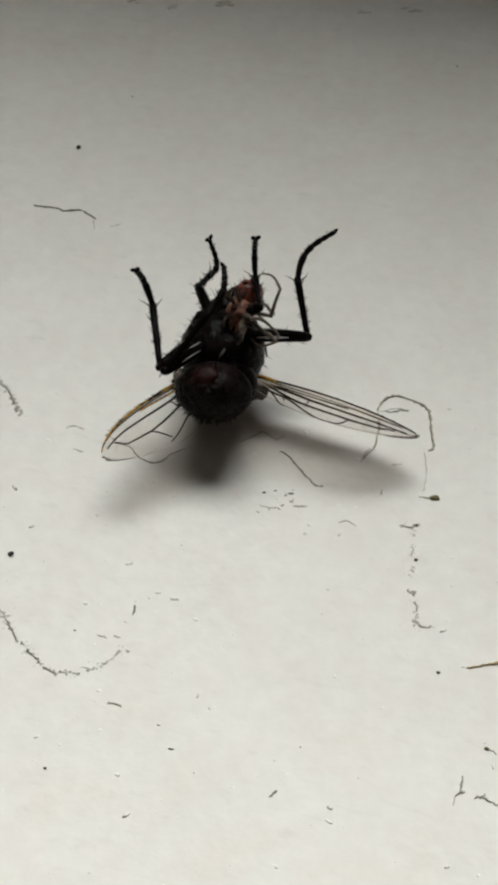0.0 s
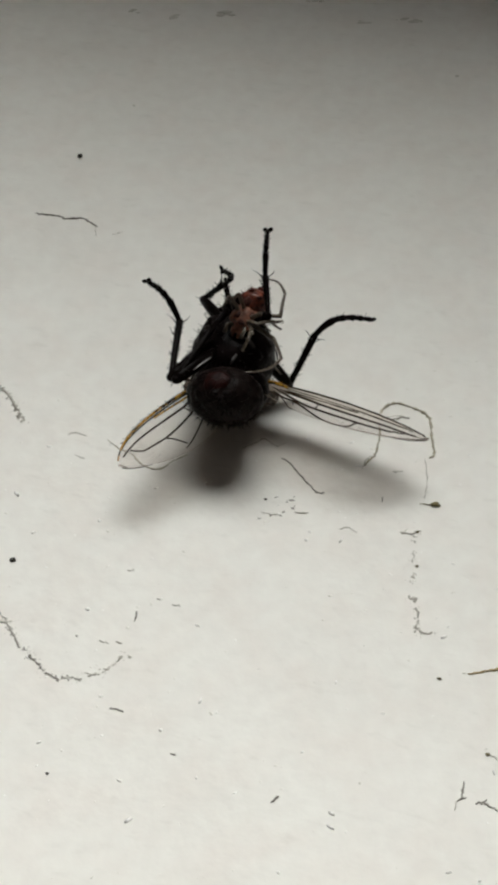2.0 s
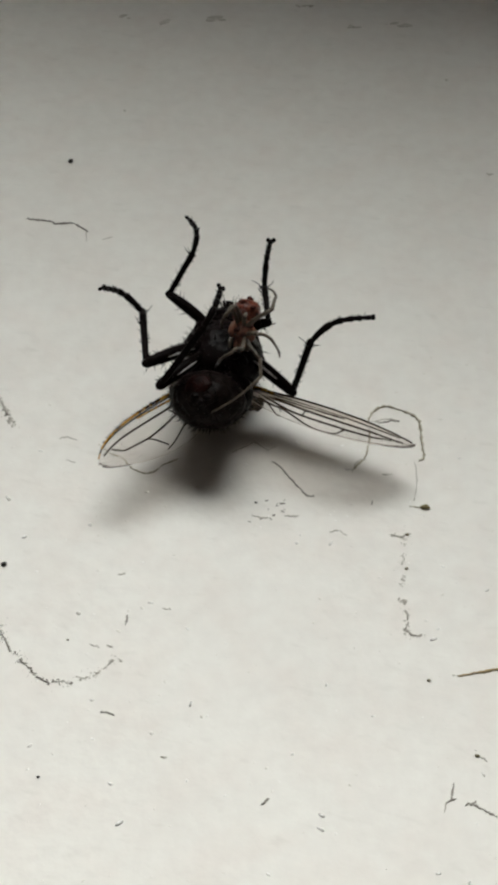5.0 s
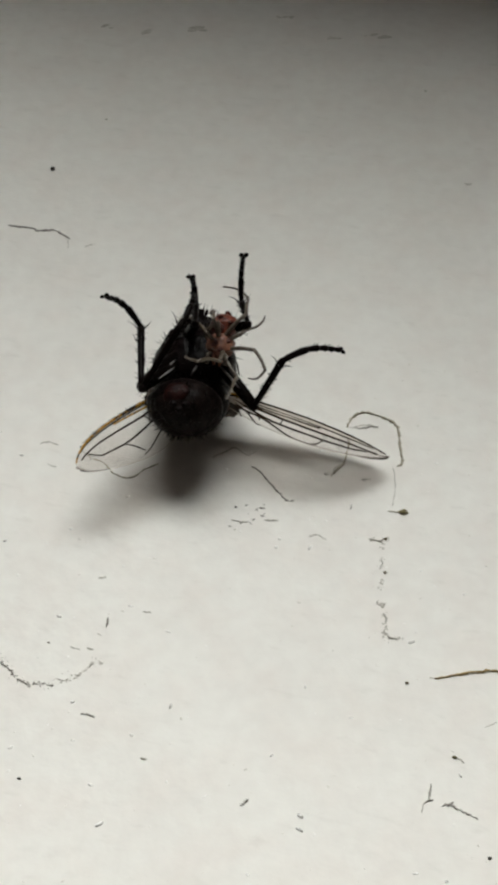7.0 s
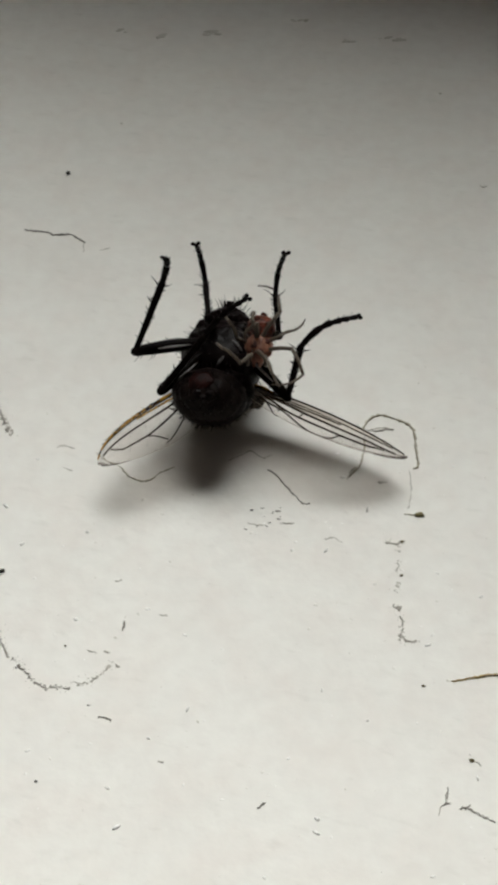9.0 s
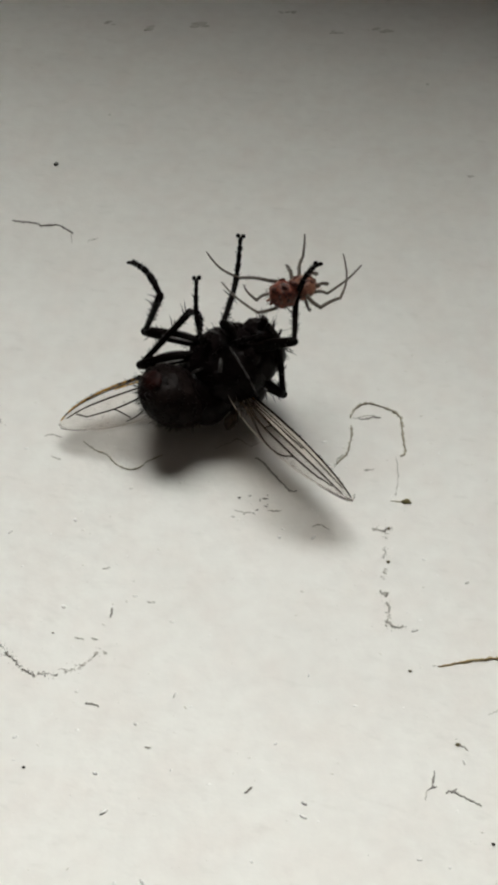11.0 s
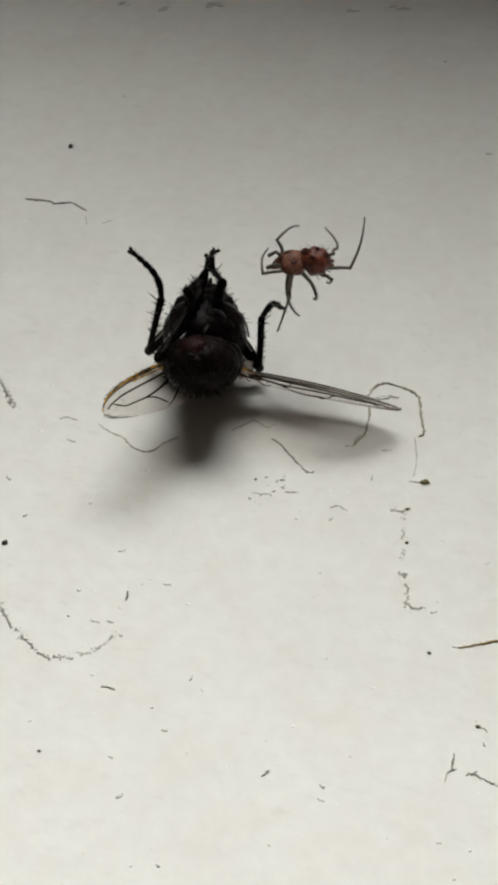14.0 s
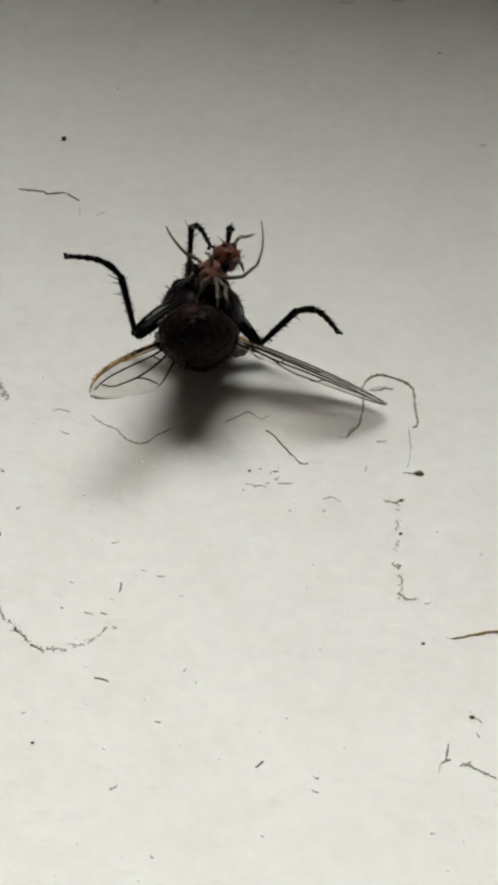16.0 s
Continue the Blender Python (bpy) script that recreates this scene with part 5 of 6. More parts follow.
    limb(LEG_D, [
        (0, 0.45, 1.35, 2, 1.31, 0.51, 3.6, 1.02, 2.03, 3.53, 1.05, 1.81, 5.62),
        (0.5, 0.45, 1.35, 2, 1.31, 0.51, 3.6, 1.02, 2.03, 3.49, 1.07, 1.82, 5.58),
        (1, 0.45, 1.35, 2, 1.23, 0.36, 3.55, 0.95, 1.86, 3.78, 0.95, 2.3, 5.84),
        (1.5, 0.45, 1.35, 2, 1.4, 0.33, 3.43, 1.18, 1.86, 3.65, 1.16, 2.58, 5.62),
        (2, 0.45, 1.35, 2, 1.2, 0.38, 3.58, 0.98, 1.86, 3.97, 1.03, 2.02, 6.06),
        (2.5, 0.45, 1.35, 2, 1.32, 0.43, 3.55, 1.1, 1.97, 3.62, 1.09, 2.49, 5.66),
        (3, 0.45, 1.35, 2, 1.45, 0.52, 3.52, 1.14, 2.02, 3.75, 1.22, 2.48, 5.8),
        (3.5, 0.45, 1.35, 2, 1.5, 0.59, 3.52, 1.19, 2.05, 3.94, 1.3, 2.16, 6.03),
        (4, 0.45, 1.35, 2, 1.58, 0.5, 3.41, 1.21, 1.95, 3.8, 1.44, 2.35, 5.85),
        (6.5, 0.45, 1.35, 2, 1.77, 0.78, 3.39, 1.46, 2.29, 3.24, 1.49, 2.25, 5.34),
        (7, 0.45, 1.35, 2, 1.84, 0.88, 3.35, 1.47, 2.34, 2.97, 1.5, 2.61, 5.06),
        (7.5, 0.45, 1.35, 2, 1.88, 1.16, 3.38, 1.2, 2.55, 3.5, 1.1, 2.46, 5.6),
        (8, 0.45, 1.35, 2, 2.15, 0.66, 2.78, 1.83, 2.07, 3.34, 2.15, 1.98, 5.41),
        (10.3, 0.45, 1.35, 2, 1.84, 0.26, 2.94, 1.5, 1.63, 3.58, 1.82, 1.86, 5.65),
        (10.5, 0.45, 1.35, 2, 1.74, 1.58, 3.51, 0.96, 2.46, 4.52, 1.1, 2.52, 6.61),
        (11, 0.45, 1.35, 2, 1.79, 2.66, 2.68, 0.58, 3.61, 2.9, 1.11, 4.67, 4.63),
        (11.5, 0.45, 1.35, 2, 1.62, 2.75, 2.82, 0.36, 3.65, 2.94, 0.97, 4.83, 4.57),
        (12, 0.45, 1.35, 2, 1.76, 2.71, 2.65, 0.57, 3.66, 2.94, 1.13, 4.72, 4.67),
        (12.5, 0.45, 1.35, 2, 2.16, 2.38, 2.13, 3.29, 2.9, 3.05, 4.91, 2.97, 4.39),
        (13, 0.45, 1.35, 2, 1.98, 2.58, 2.37, 0.94, 3.66, 2.78, 1.53, 4.82, 4.43),
        (13.5, 0.45, 1.35, 2, 1.41, 0.21, 3.33, 1.42, 1.61, 4, 1.98, 3.17, 5.28),
        (14, 0.45, 1.35, 2, 0.71, 0.29, 3.67, 0.35, 1.7, 3.14, 0.5, 0.46, 4.84),
        (14.5, 0.45, 1.35, 2, 1.43, 0.87, 3.67, 1.24, 2.16, 4.51, 1.34, 1.39, 6.46),
        (15, 0.45, 1.35, 2, 1.46, 1.75, 3.68, 1.54, 3.3, 3.69, 1.89, 2.86, 5.71),
        (15.5, 0.45, 1.35, 2, 1.3, 2.28, 3.55, 1.35, 3.83, 3.39, 1.71, 3.51, 5.44),
        (16, 0.45, 1.35, 2, 0.95, 0.02, 3.41, 1, 1.57, 3.54, 1.14, -0.06, 4.86),
    ])
    limb(LEG_E, [
        (0, 0.5, 0.5, 2.1, 2.94, 1.21, 1.56, 2.44, 2.99, 2.58, 3.7, 4.87, 3.32),
        (0.5, 0.5, 0.5, 2.1, 2.91, 1.3, 1.53, 2.44, 3.19, 2.34, 3.61, 5.16, 2.98),
        (1, 0.5, 0.5, 2.1, 1.97, 0.56, -0.04, 2.72, 1.46, 1.71, 4.77, 1.24, 2.9),
        (1.5, 0.5, 0.5, 2.1, 2.13, 0.44, 0.08, 2.88, 1.32, 1.85, 5.02, 1.26, 2.89),
        (2, 0.5, 0.5, 2.1, 1.99, 0.53, -0.03, 2.78, 1.36, 1.74, 4.84, 1.22, 2.92),
        (2.5, 0.5, 0.5, 2.1, 2.12, 0.41, 0.07, 2.85, 1.27, 1.85, 4.89, 1.06, 3.07),
        (3, 0.5, 0.5, 2.1, 1.93, 0.5, -0.07, 2.7, 1.27, 1.74, 4.8, 0.93, 2.79),
        (3.5, 0.5, 0.5, 2.1, 2.1, 0.4, 0.05, 2.81, 1.02, 1.94, 4.91, 0.94, 3.06),
        (4, 0.5, 0.5, 2.1, 2.51, 0.87, 0.49, 2.77, 1.71, 2.41, 4.51, 1.95, 4.02),
        (6.5, 0.5, 0.5, 2.1, 2.31, -1.26, 1.49, 3.1, -0.83, 3.4, 5.25, 0.18, 3.22),
        (7, 0.5, 0.5, 2.1, 2.28, -1.34, 1.64, 3.15, -0.87, 3.51, 5.2, 0.26, 3.11),
        (7.5, 0.5, 0.5, 2.1, 2.44, -1.21, 1.8, 3.18, -0.54, 3.66, 5.18, 0.66, 3.23),
        (8, 0.5, 0.5, 2.1, 2.29, -0.84, 0.78, 3.11, -0.22, 2.63, 5.15, -0.63, 3.78),
        (10.3, 0.5, 0.5, 2.1, 2.76, -0.05, 0.93, 2.39, 0.46, 2.95, 2.88, 2.76, 2.62),
        (10.5, 0.5, 0.5, 2.1, 2.75, -0.75, 2.45, 4.36, -1.98, 3.05, 5.09, 0.12, 2.19),
        (11, 0.5, 0.5, 2.1, 1.47, 1.66, -0.01, 0.88, 2.42, 1.87, 0.08, 0.36, 2.44),
        (11.5, 0.5, 0.5, 2.1, 1.47, 1.66, -0.01, 0.88, 2.42, 1.87, 0.08, 0.36, 2.44),
        (12, 0.5, 0.5, 2.1, 1.47, 1.66, -0.01, 0.88, 2.42, 1.87, 0.08, 0.36, 2.44),
        (12.5, 0.5, 0.5, 2.1, 1.63, 2.78, 2.66, 1.44, 2.38, 0.59, 3, 0.92, 1.65),
        (13, 0.5, 0.5, 2.1, 1.04, 2.73, 0.87, 2.37, 3.08, 2.47, 1.74, 4.29, 0.52),
        (13.5, 0.5, 0.5, 2.1, 2.17, 1.43, 0.34, 1.23, 1.22, 2.22, 0.9, 3.5, 1.62),
        (14, 0.5, 0.5, 2.1, 1.93, 0.19, -0.05, 2.01, 0.32, 2.06, 2.78, 2.32, 1.03),
        (14.5, 0.5, 0.5, 2.1, 2.13, 0.43, 0.08, 2.48, 0.64, 2.15, 4.28, 2.17, 2.36),
        (15, 0.5, 0.5, 2.1, 2.13, 0.9, 0.11, 2.6, 1.38, 2.11, 4.24, 0.57, 3.62),
        (15.5, 0.5, 0.5, 2.1, 1.94, 1.01, 0, 2.42, 1.42, 2.01, 4.15, 0.83, 3.54),
        (16, 0.5, 0.5, 2.1, 2.08, 0.54, 0.03, 3.37, 0.04, 1.63, 4.84, -1.83, 1.71),
    ])
    limb(LEG_F, [
        (0, 0.5, 0, 2.1, 0.55, -1.16, 0.47, 0.96, 1, 0.62, 0.21, 2.96, 0.75),
        (8, 0.5, 0, 2.1, 0.55, -1.16, 0.47, 0.96, 1, 0.62, 0.21, 2.96, 0.75),
        (10.3, 0.5, 0, 2.1, 0.55, -1.16, 0.47, 0.96, 1, 0.62, 0.21, 2.96, 0.75),
        (10.55, 0.5, 0, 2.1, 0.55, -1.16, 0.47, 1.03, 0.96, 0.81, 0.2, 2.89, 0.64),
        (10.8, 0.5, 0, 2.1, -0.95, 0.96, 1.11, -0.25, 0.23, 3.06, -1.61, 1.27, 4.27),
        (11, 0.5, 0, 2.1, -0.95, 0.96, 1.11, -0.25, 0.23, 3.06, -1.61, 1.27, 4.27),
        (11.5, 0.5, 0, 2.1, -0.94, 0.96, 1.1, -0.25, 0.23, 3.06, -1.61, 1.27, 4.27),
        (12, 0.5, 0, 2.1, -0.94, 0.95, 1.1, -0.24, 0.22, 3.05, -1.68, 1.28, 4.13),
        (12.2, 0.5, 0, 2.1, -0.94, 0.95, 1.1, -0.24, 0.22, 3.05, -1.68, 1.28, 4.13),
        (12.45, 0.5, 0, 2.1, 0.55, -1.16, 0.47, 1.03, 0.96, 0.81, 0.2, 2.89, 0.64),
        (13, 0.5, 0, 2.1, 0.55, -1.16, 0.47, 1.03, 0.96, 0.81, 0.2, 2.89, 0.64),
        (13.5, 0.5, 0, 2.1, 0.55, -1.16, 0.47, 0.96, 1, 0.62, 0.21, 2.96, 0.75),
        (16, 0.5, 0, 2.1, 0.55, -1.16, 0.47, 0.96, 1, 0.62, 0.21, 2.96, 0.75),
    ])
    walk(spider, stand([
        (0, -0.36, 1.74, 3.4, 0, 0, 159.53),
        (0.5, -0.35, 1.81, 3.4, 0, 0, 158.23),
        (1, -0.21, 1.78, 3.4, 0, 0, 149.96),
        (1.5, -0.3, 1.65, 3.4, 0, 0, 157.44),
        (2, -0.3, 1.74, 3.4, 0, 0, 152.97),
        (2.5, -0.35, 1.61, 3.4, 0, 0, 150.43),
        (3, -0.39, 1.52, 3.4, 0, 0, 153.5),
        (3.5, -0.35, 1.71, 3.4, 0, 0, 155.59),
        (4, 0.01, 1.36, 3.4, 0, 0, 169.4),
        (6.5, -0.05, 1.07, 3.4, 0, 0, 170.8),
        (7, -0.09, 0.93, 3.4, 0, 0, 169.78),
        (7.5, 0.03, 0.91, 3.4, 0, 0, 174.4),
        (8, 0.2, 0.69, 3.4, 0, 0, 177.59),
        (10.3, 1.15, 1.49, 3.4, 0, 0, 131.7),
        (10.5, 0.8, 1.44, 3.4, 0, 0, 42.79),
        (10.7, 2.21, 5.12, 4.6, 0, 0, -47.98),
        (11, 2.66, 2.13, 4.6, 0, 0, -56.47),
        (11.5, 2.34, 2.75, 4.6, 0, 0, -29.09),
        (12, 2, 2.77, 4.6, 0, 0, -8.79),
        (12.5, 2.79, 3.46, 4.6, 0, 0, -38.85),
        (13, 2.22, 3.25, 4.6, 0, 0, 98.03),
        (13.5, 2.43, 3.19, 4.6, 0, 0, 100.77),
        (14, 1.81, 2.35, 4.6, 0, 0, 85.03),
        (14.5, -0.39, 3.25, 3.9, 0, 0, 91.98),
        (15, -0.59, 3.22, 3.9, 0, 0, 103.66),
        (15.5, -1, 3.25, 3.9, 0, 0, 108),
        (16, -0.78, 2.43, 3.7, 0, 0, 139.71),
    ]))
    limb(SPIDER_LEG_A, [
        (0, -0.1, 0.12, -0.08, -0.71, 0.86, 0.73, -1.38, 1.33, 1.31, -1.68, 0.73, 0.01),
        (1, -0.1, 0.12, -0.08, -0.82, 0.66, 0.79, -1.12, -0.18, 0.34, -1.72, 0.73, 1.31),
        (2, -0.1, 0.12, -0.08, -0.85, 0.69, 0.76, -1.19, -0.13, 0.3, -1.7, 0.74, 1.34),
        (3, -0.1, 0.12, -0.08, -0.85, 0.49, 0.85, -1.22, -0.27, 0.32, -1.82, 0.77, 1.15),
        (4, -0.1, 0.12, -0.08, -0.58, 0.76, 0.89, -0.99, 1.49, 1.44, -1.27, 0.77, 0.2),
        (6.5, -0.1, 0.12, -0.08, -0.82, 0.85, 0.65, -1.55, 1.33, 1.14, -1.67, 1.26, -0.31),
        (7, -0.1, 0.12, -0.08, -1.24, 0.35, 0.4, -1.76, 1.21, 0.42, -1.11, 0.63, -0.75),
        (8, -0.1, 0.12, -0.08, -1.17, 0.43, 0.51, -1.62, 1.25, 0.14, -0.65, 2.23, 0.61),
        (11, -0.1, 0.12, -0.08, -1.06, -0.69, -0.12, -1.67, -1.48, -0.06, -2.79, -2.11, 0.63),
        (11.5, -0.1, 0.12, -0.08, -1.14, 0.49, -0.69, -1.93, 0.04, -0.27, -3.18, 0.25, 0.44),
        (12, -0.1, 0.12, -0.08, -0.71, 0.68, -1.02, -1.1, -0.18, -0.68, -1.58, 1.04, -1.33),
        (12.5, -0.1, 0.12, -0.08, -0.73, -0.74, -0.74, -0.33, -1.6, -0.4, -1.51, -0.82, -0.05),
        (13, -0.1, 0.12, -0.08, 0.81, 0.52, -0.85, 0.28, 1.01, -0.16, 1.45, 1.83, 0.1),
        (13.5, -0.1, 0.12, -0.08, 0.37, 0.51, -1.18, -0.26, 1.05, -0.62, 0.85, 2, -0.65),
        (14, -0.1, 0.12, -0.08, 0.66, 0.39, -1.04, 0.02, 1.03, -0.62, 1.47, 0.94, -0.75),
        (14.5, -0.1, 0.12, -0.08, 0.87, 0.58, -0.73, 0.51, 1.27, -0.09, 1.79, 1.96, -0.14),
        (15, -0.1, 0.12, -0.08, 0.99, 0.16, -0.69, 0.7, 0.92, -0.11, 2.09, 1.34, -0.16),
        (15.5, -0.1, 0.12, -0.08, 1.11, 0.01, -0.37, 1.25, 0.76, 0.27, 2.48, 0.92, -0.5),
        (16, -0.1, 0.12, -0.08, 1.01, -0.42, -0.31, 1.26, 0.14, 0.48, 2.54, -0.53, 0.29),
    ])
    limb(SPIDER_LEG_B, [
        (0, -0.15, 0.04, -0.08, -0.41, 1.14, 0.22, -0.89, 1.87, 1.39, -0.34, 1.22, -0.29),
        (1, -0.15, 0.04, -0.08, -0.8, 0.82, 0.51, -1.23, 1.93, 1.34, -0.53, 1.11, -0.2),
        (2, -0.15, 0.04, -0.08, -0.77, 0.87, 0.47, -1.16, 1.93, 1.39, -0.55, 1.15, -0.21),
        (3, -0.15, 0.04, -0.08, -0.73, 0.89, 0.48, -1.13, 1.88, 1.48, -0.39, 1.07, -0.05),
        (4, -0.15, 0.04, -0.08, -0.36, 1.1, 0.37, -0.38, 2.23, 1.29, 0.14, 1.54, -0.38),
        (6.5, -0.15, 0.04, -0.08, 0.11, 1.14, 0.24, 0.51, 2.06, 1.29, 1.33, 0.83, 0.13),
        (7, -0.15, 0.04, -0.08, -0.2, 1.1, 0.42, 0.37, 2.08, 1.33, 1.03, 0.79, 0.14),
        (8, -0.15, 0.04, -0.08, 0.54, 0.96, 0.15, 1.07, 1.5, 1.39, 1.35, 0.16, 0.11),
        (11, -0.15, 0.04, -0.08, 0.04, -1.09, -0.33, 0.49, -2.23, 0.45, -1.38, -2.4, 0.44),
        (11.5, -0.15, 0.04, -0.08, -0.62, -0.85, -0.68, -0.51, -2.17, -0.07, -2.13, -1.24, -0.26),
        (12, -0.15, 0.04, -0.08, -0.59, -1.01, -0.37, -0.52, -2.28, 0.34, -1.54, -1.25, -0.86),
        (12.5, -0.15, 0.04, -0.08, -0.17, -0.99, -0.63, 0.07, -2.14, 0.24, -1.22, -1.25, -0.78),
        (13, -0.15, 0.04, -0.08, 0.59, 0.14, -0.97, -0.31, 0.81, -0.05, 1.31, 0.84, -0.99),
        (13.5, -0.15, 0.04, -0.08, -0.51, 0.66, -1.01, -1.81, 1.09, -0.5, -1.1, 2.04, -1.96),
        (14, -0.15, 0.04, -0.08, 0.89, 0.41, -0.46, 0.2, 0.56, 0.82, 1.79, -0.12, 0.08),
        (14.5, -0.15, 0.04, -0.08, 0.65, 0.49, -0.8, -0.58, 0.69, -0.04, 0.45, 1.13, -1.55),
        (15, -0.15, 0.04, -0.08, 0.53, 0.78, -0.67, 0.57, 2.23, -0.83, 1.17, 3.94, -0.33),
        (15.5, -0.15, 0.04, -0.08, 0.77, 0.54, -0.59, 0.88, 1.98, -0.78, 1.6, 3.63, -0.24),
        (16, -0.15, 0.04, -0.08, -0.51, 0.97, 0.55, 0.13, 0.55, -0.7, -0.88, 1.69, 0.4),
    ])
    limb(SPIDER_LEG_C, [
        (0, -0.15, -0.05, -0.08, -0.75, 0.08, 0.73, -0.89, -0.5, -0.1, -0.81, -1.1, -0.88),
        (4, -0.15, -0.05, -0.08, -0.72, 0.2, 0.72, -0.96, -0.34, -0.11, -0.99, -0.95, -0.89),
        (6.5, -0.15, -0.05, -0.08, 0.69, -0.03, 0.47, 1.24, -0.86, 0.25, 1.6, -1.67, -0.19),
        (7, -0.15, -0.05, -0.08, 0.46, 0.14, 0.7, 1.01, -0.65, 0.36, 1.37, -1.4, -0.17),
        (8, -0.15, -0.05, -0.08, 0.78, -0.08, 0.31, 1.05, 0.08, 1.28, 1.39, -0.74, 0.84),
        (11, -0.15, -0.05, -0.08, -0.75, -0.78, -0.45, -0.38, -1.63, -0.02, -1.36, -1.51, -0.14),
        (11.5, -0.15, -0.05, -0.08, -0.76, -0.77, -0.45, -0.68, -1.65, 0.07, -1.36, -1, -0.24),
        (12, -0.15, -0.05, -0.08, -0.82, 0.66, -0.34, -0.69, 0.34, 0.63, -0.09, 1.05, 0.98),
        (12.5, -0.15, -0.05, -0.08, -0.96, -0.46, -0.53, -0.76, -1.05, 0.27, -1.13, -0.18, -0.03),
        (13, -0.15, -0.05, -0.08, 0.85, 0.01, -0.02, 1.74, -0.25, -0.45, 1.15, -0.23, 0.34),
        (13.5, -0.15, -0.05, -0.08, 0.85, 0.01, -0.22, 1.72, -0.09, -0.74, 1.09, 0.16, -0.01),
        (14, -0.15, -0.05, -0.08, -1.1, 0.04, -0.41, -0.7, 0.14, -1.35, -1.4, 0.42, -1.99),
        (14.5, -0.15, -0.05, -0.08, -1.16, 0.02, -0.06, -1.24, 0.15, -1.07, -2.11, 0.62, -1.07),
        (15, -0.15, -0.05, -0.08, -1.12, 0.12, 0.14, -1.55, 0.45, -0.72, -1.68, 1.36, -0.36),
        (15.5, -0.15, -0.05, -0.08, -1.07, 0.35, 0.04, -1.72, 0.67, -0.67, -2.48, 1.15, -1.09),
        (16, -0.15, -0.05, -0.08, -0.83, 0.63, 0.22, -1.45, 1.33, 0.61, -1.13, 0.99, -0.26),
    ])
    limb(SPIDER_LEG_D, [
        (0, -0.08, -0.14, -0.08, -0.66, -0.34, 0.41, -0.42, -0.55, -0.33, -0.5, -0.91, -1.04),
        (4, -0.08, -0.14, -0.08, -0.7, -0.24, 0.38, -0.5, -0.49, -0.35, -0.65, -0.83, -1.06),
        (6.5, -0.08, -0.14, -0.08, -0.67, -0.28, 0.42, -1.03, -0.94, 0.15, -1.3, -1.68, 0.04),
        (8, -0.08, -0.14, -0.08, -0.69, -0.21, 0.4, -1.13, -0.82, 0.13, -1.49, -1.52, 0.02),
        (11, -0.08, -0.14, -0.08, -0.66, 0.34, 0.1, -1.22, 0.91, 0.05, -1.7, 1.31, 0.55),
        (11.5, -0.08, -0.14, -0.08, -0.22, 0.37, 0.49, -0.36, 0.98, 0.99, -0.56, 1.57, 0.5),
        (12, -0.08, -0.14, -0.08, 0.25, 0.5, 0.21, 0.2, 1.25, -0.07, 0.03, 1.94, -0.44),
        (12.5, -0.08, -0.14, -0.08, -0.72, 0.2, 0.19, -0.9, 0.95, -0.03, -1.02, 1.69, -0.3),
        (13, -0.08, -0.14, -0.08, 0.58, -0.23, 0.31, 1.26, -0.46, -0.05, 1.86, -0.68, -0.53),
        (13.5, -0.08, -0.14, -0.08, 0.68, -0.05, 0.04, 1.36, -0.25, -0.32, 2.08, -0.48, -0.59),
        (14, -0.08, -0.14, -0.08, 0.11, 0.16, -0.77, -0.46, 0.11, -1.34, -1.12, -0.32, -1.45),
        (14.5, -0.08, -0.14, -0.08, 0.47, 0.26, 0.31, 1.12, 0.35, -0.15, 0.62, 0.55, 0.45),
        (15, -0.08, -0.14, -0.08, -0.11, 0.26, 0.58, 0.68, 0.25, 0.42, 1.42, 0.14, 0.14),
        (15.5, -0.08, -0.14, -0.08, -0.08, 0.54, 0.29, 0.26, 1.27, 0.22, 1.05, 1.25, 0.07),
        (16, -0.08, -0.14, -0.08, -0.01, -0.05, 0.69, 0.49, -0.46, 0.23, 0.17, 0.03, 0.77),
    ])
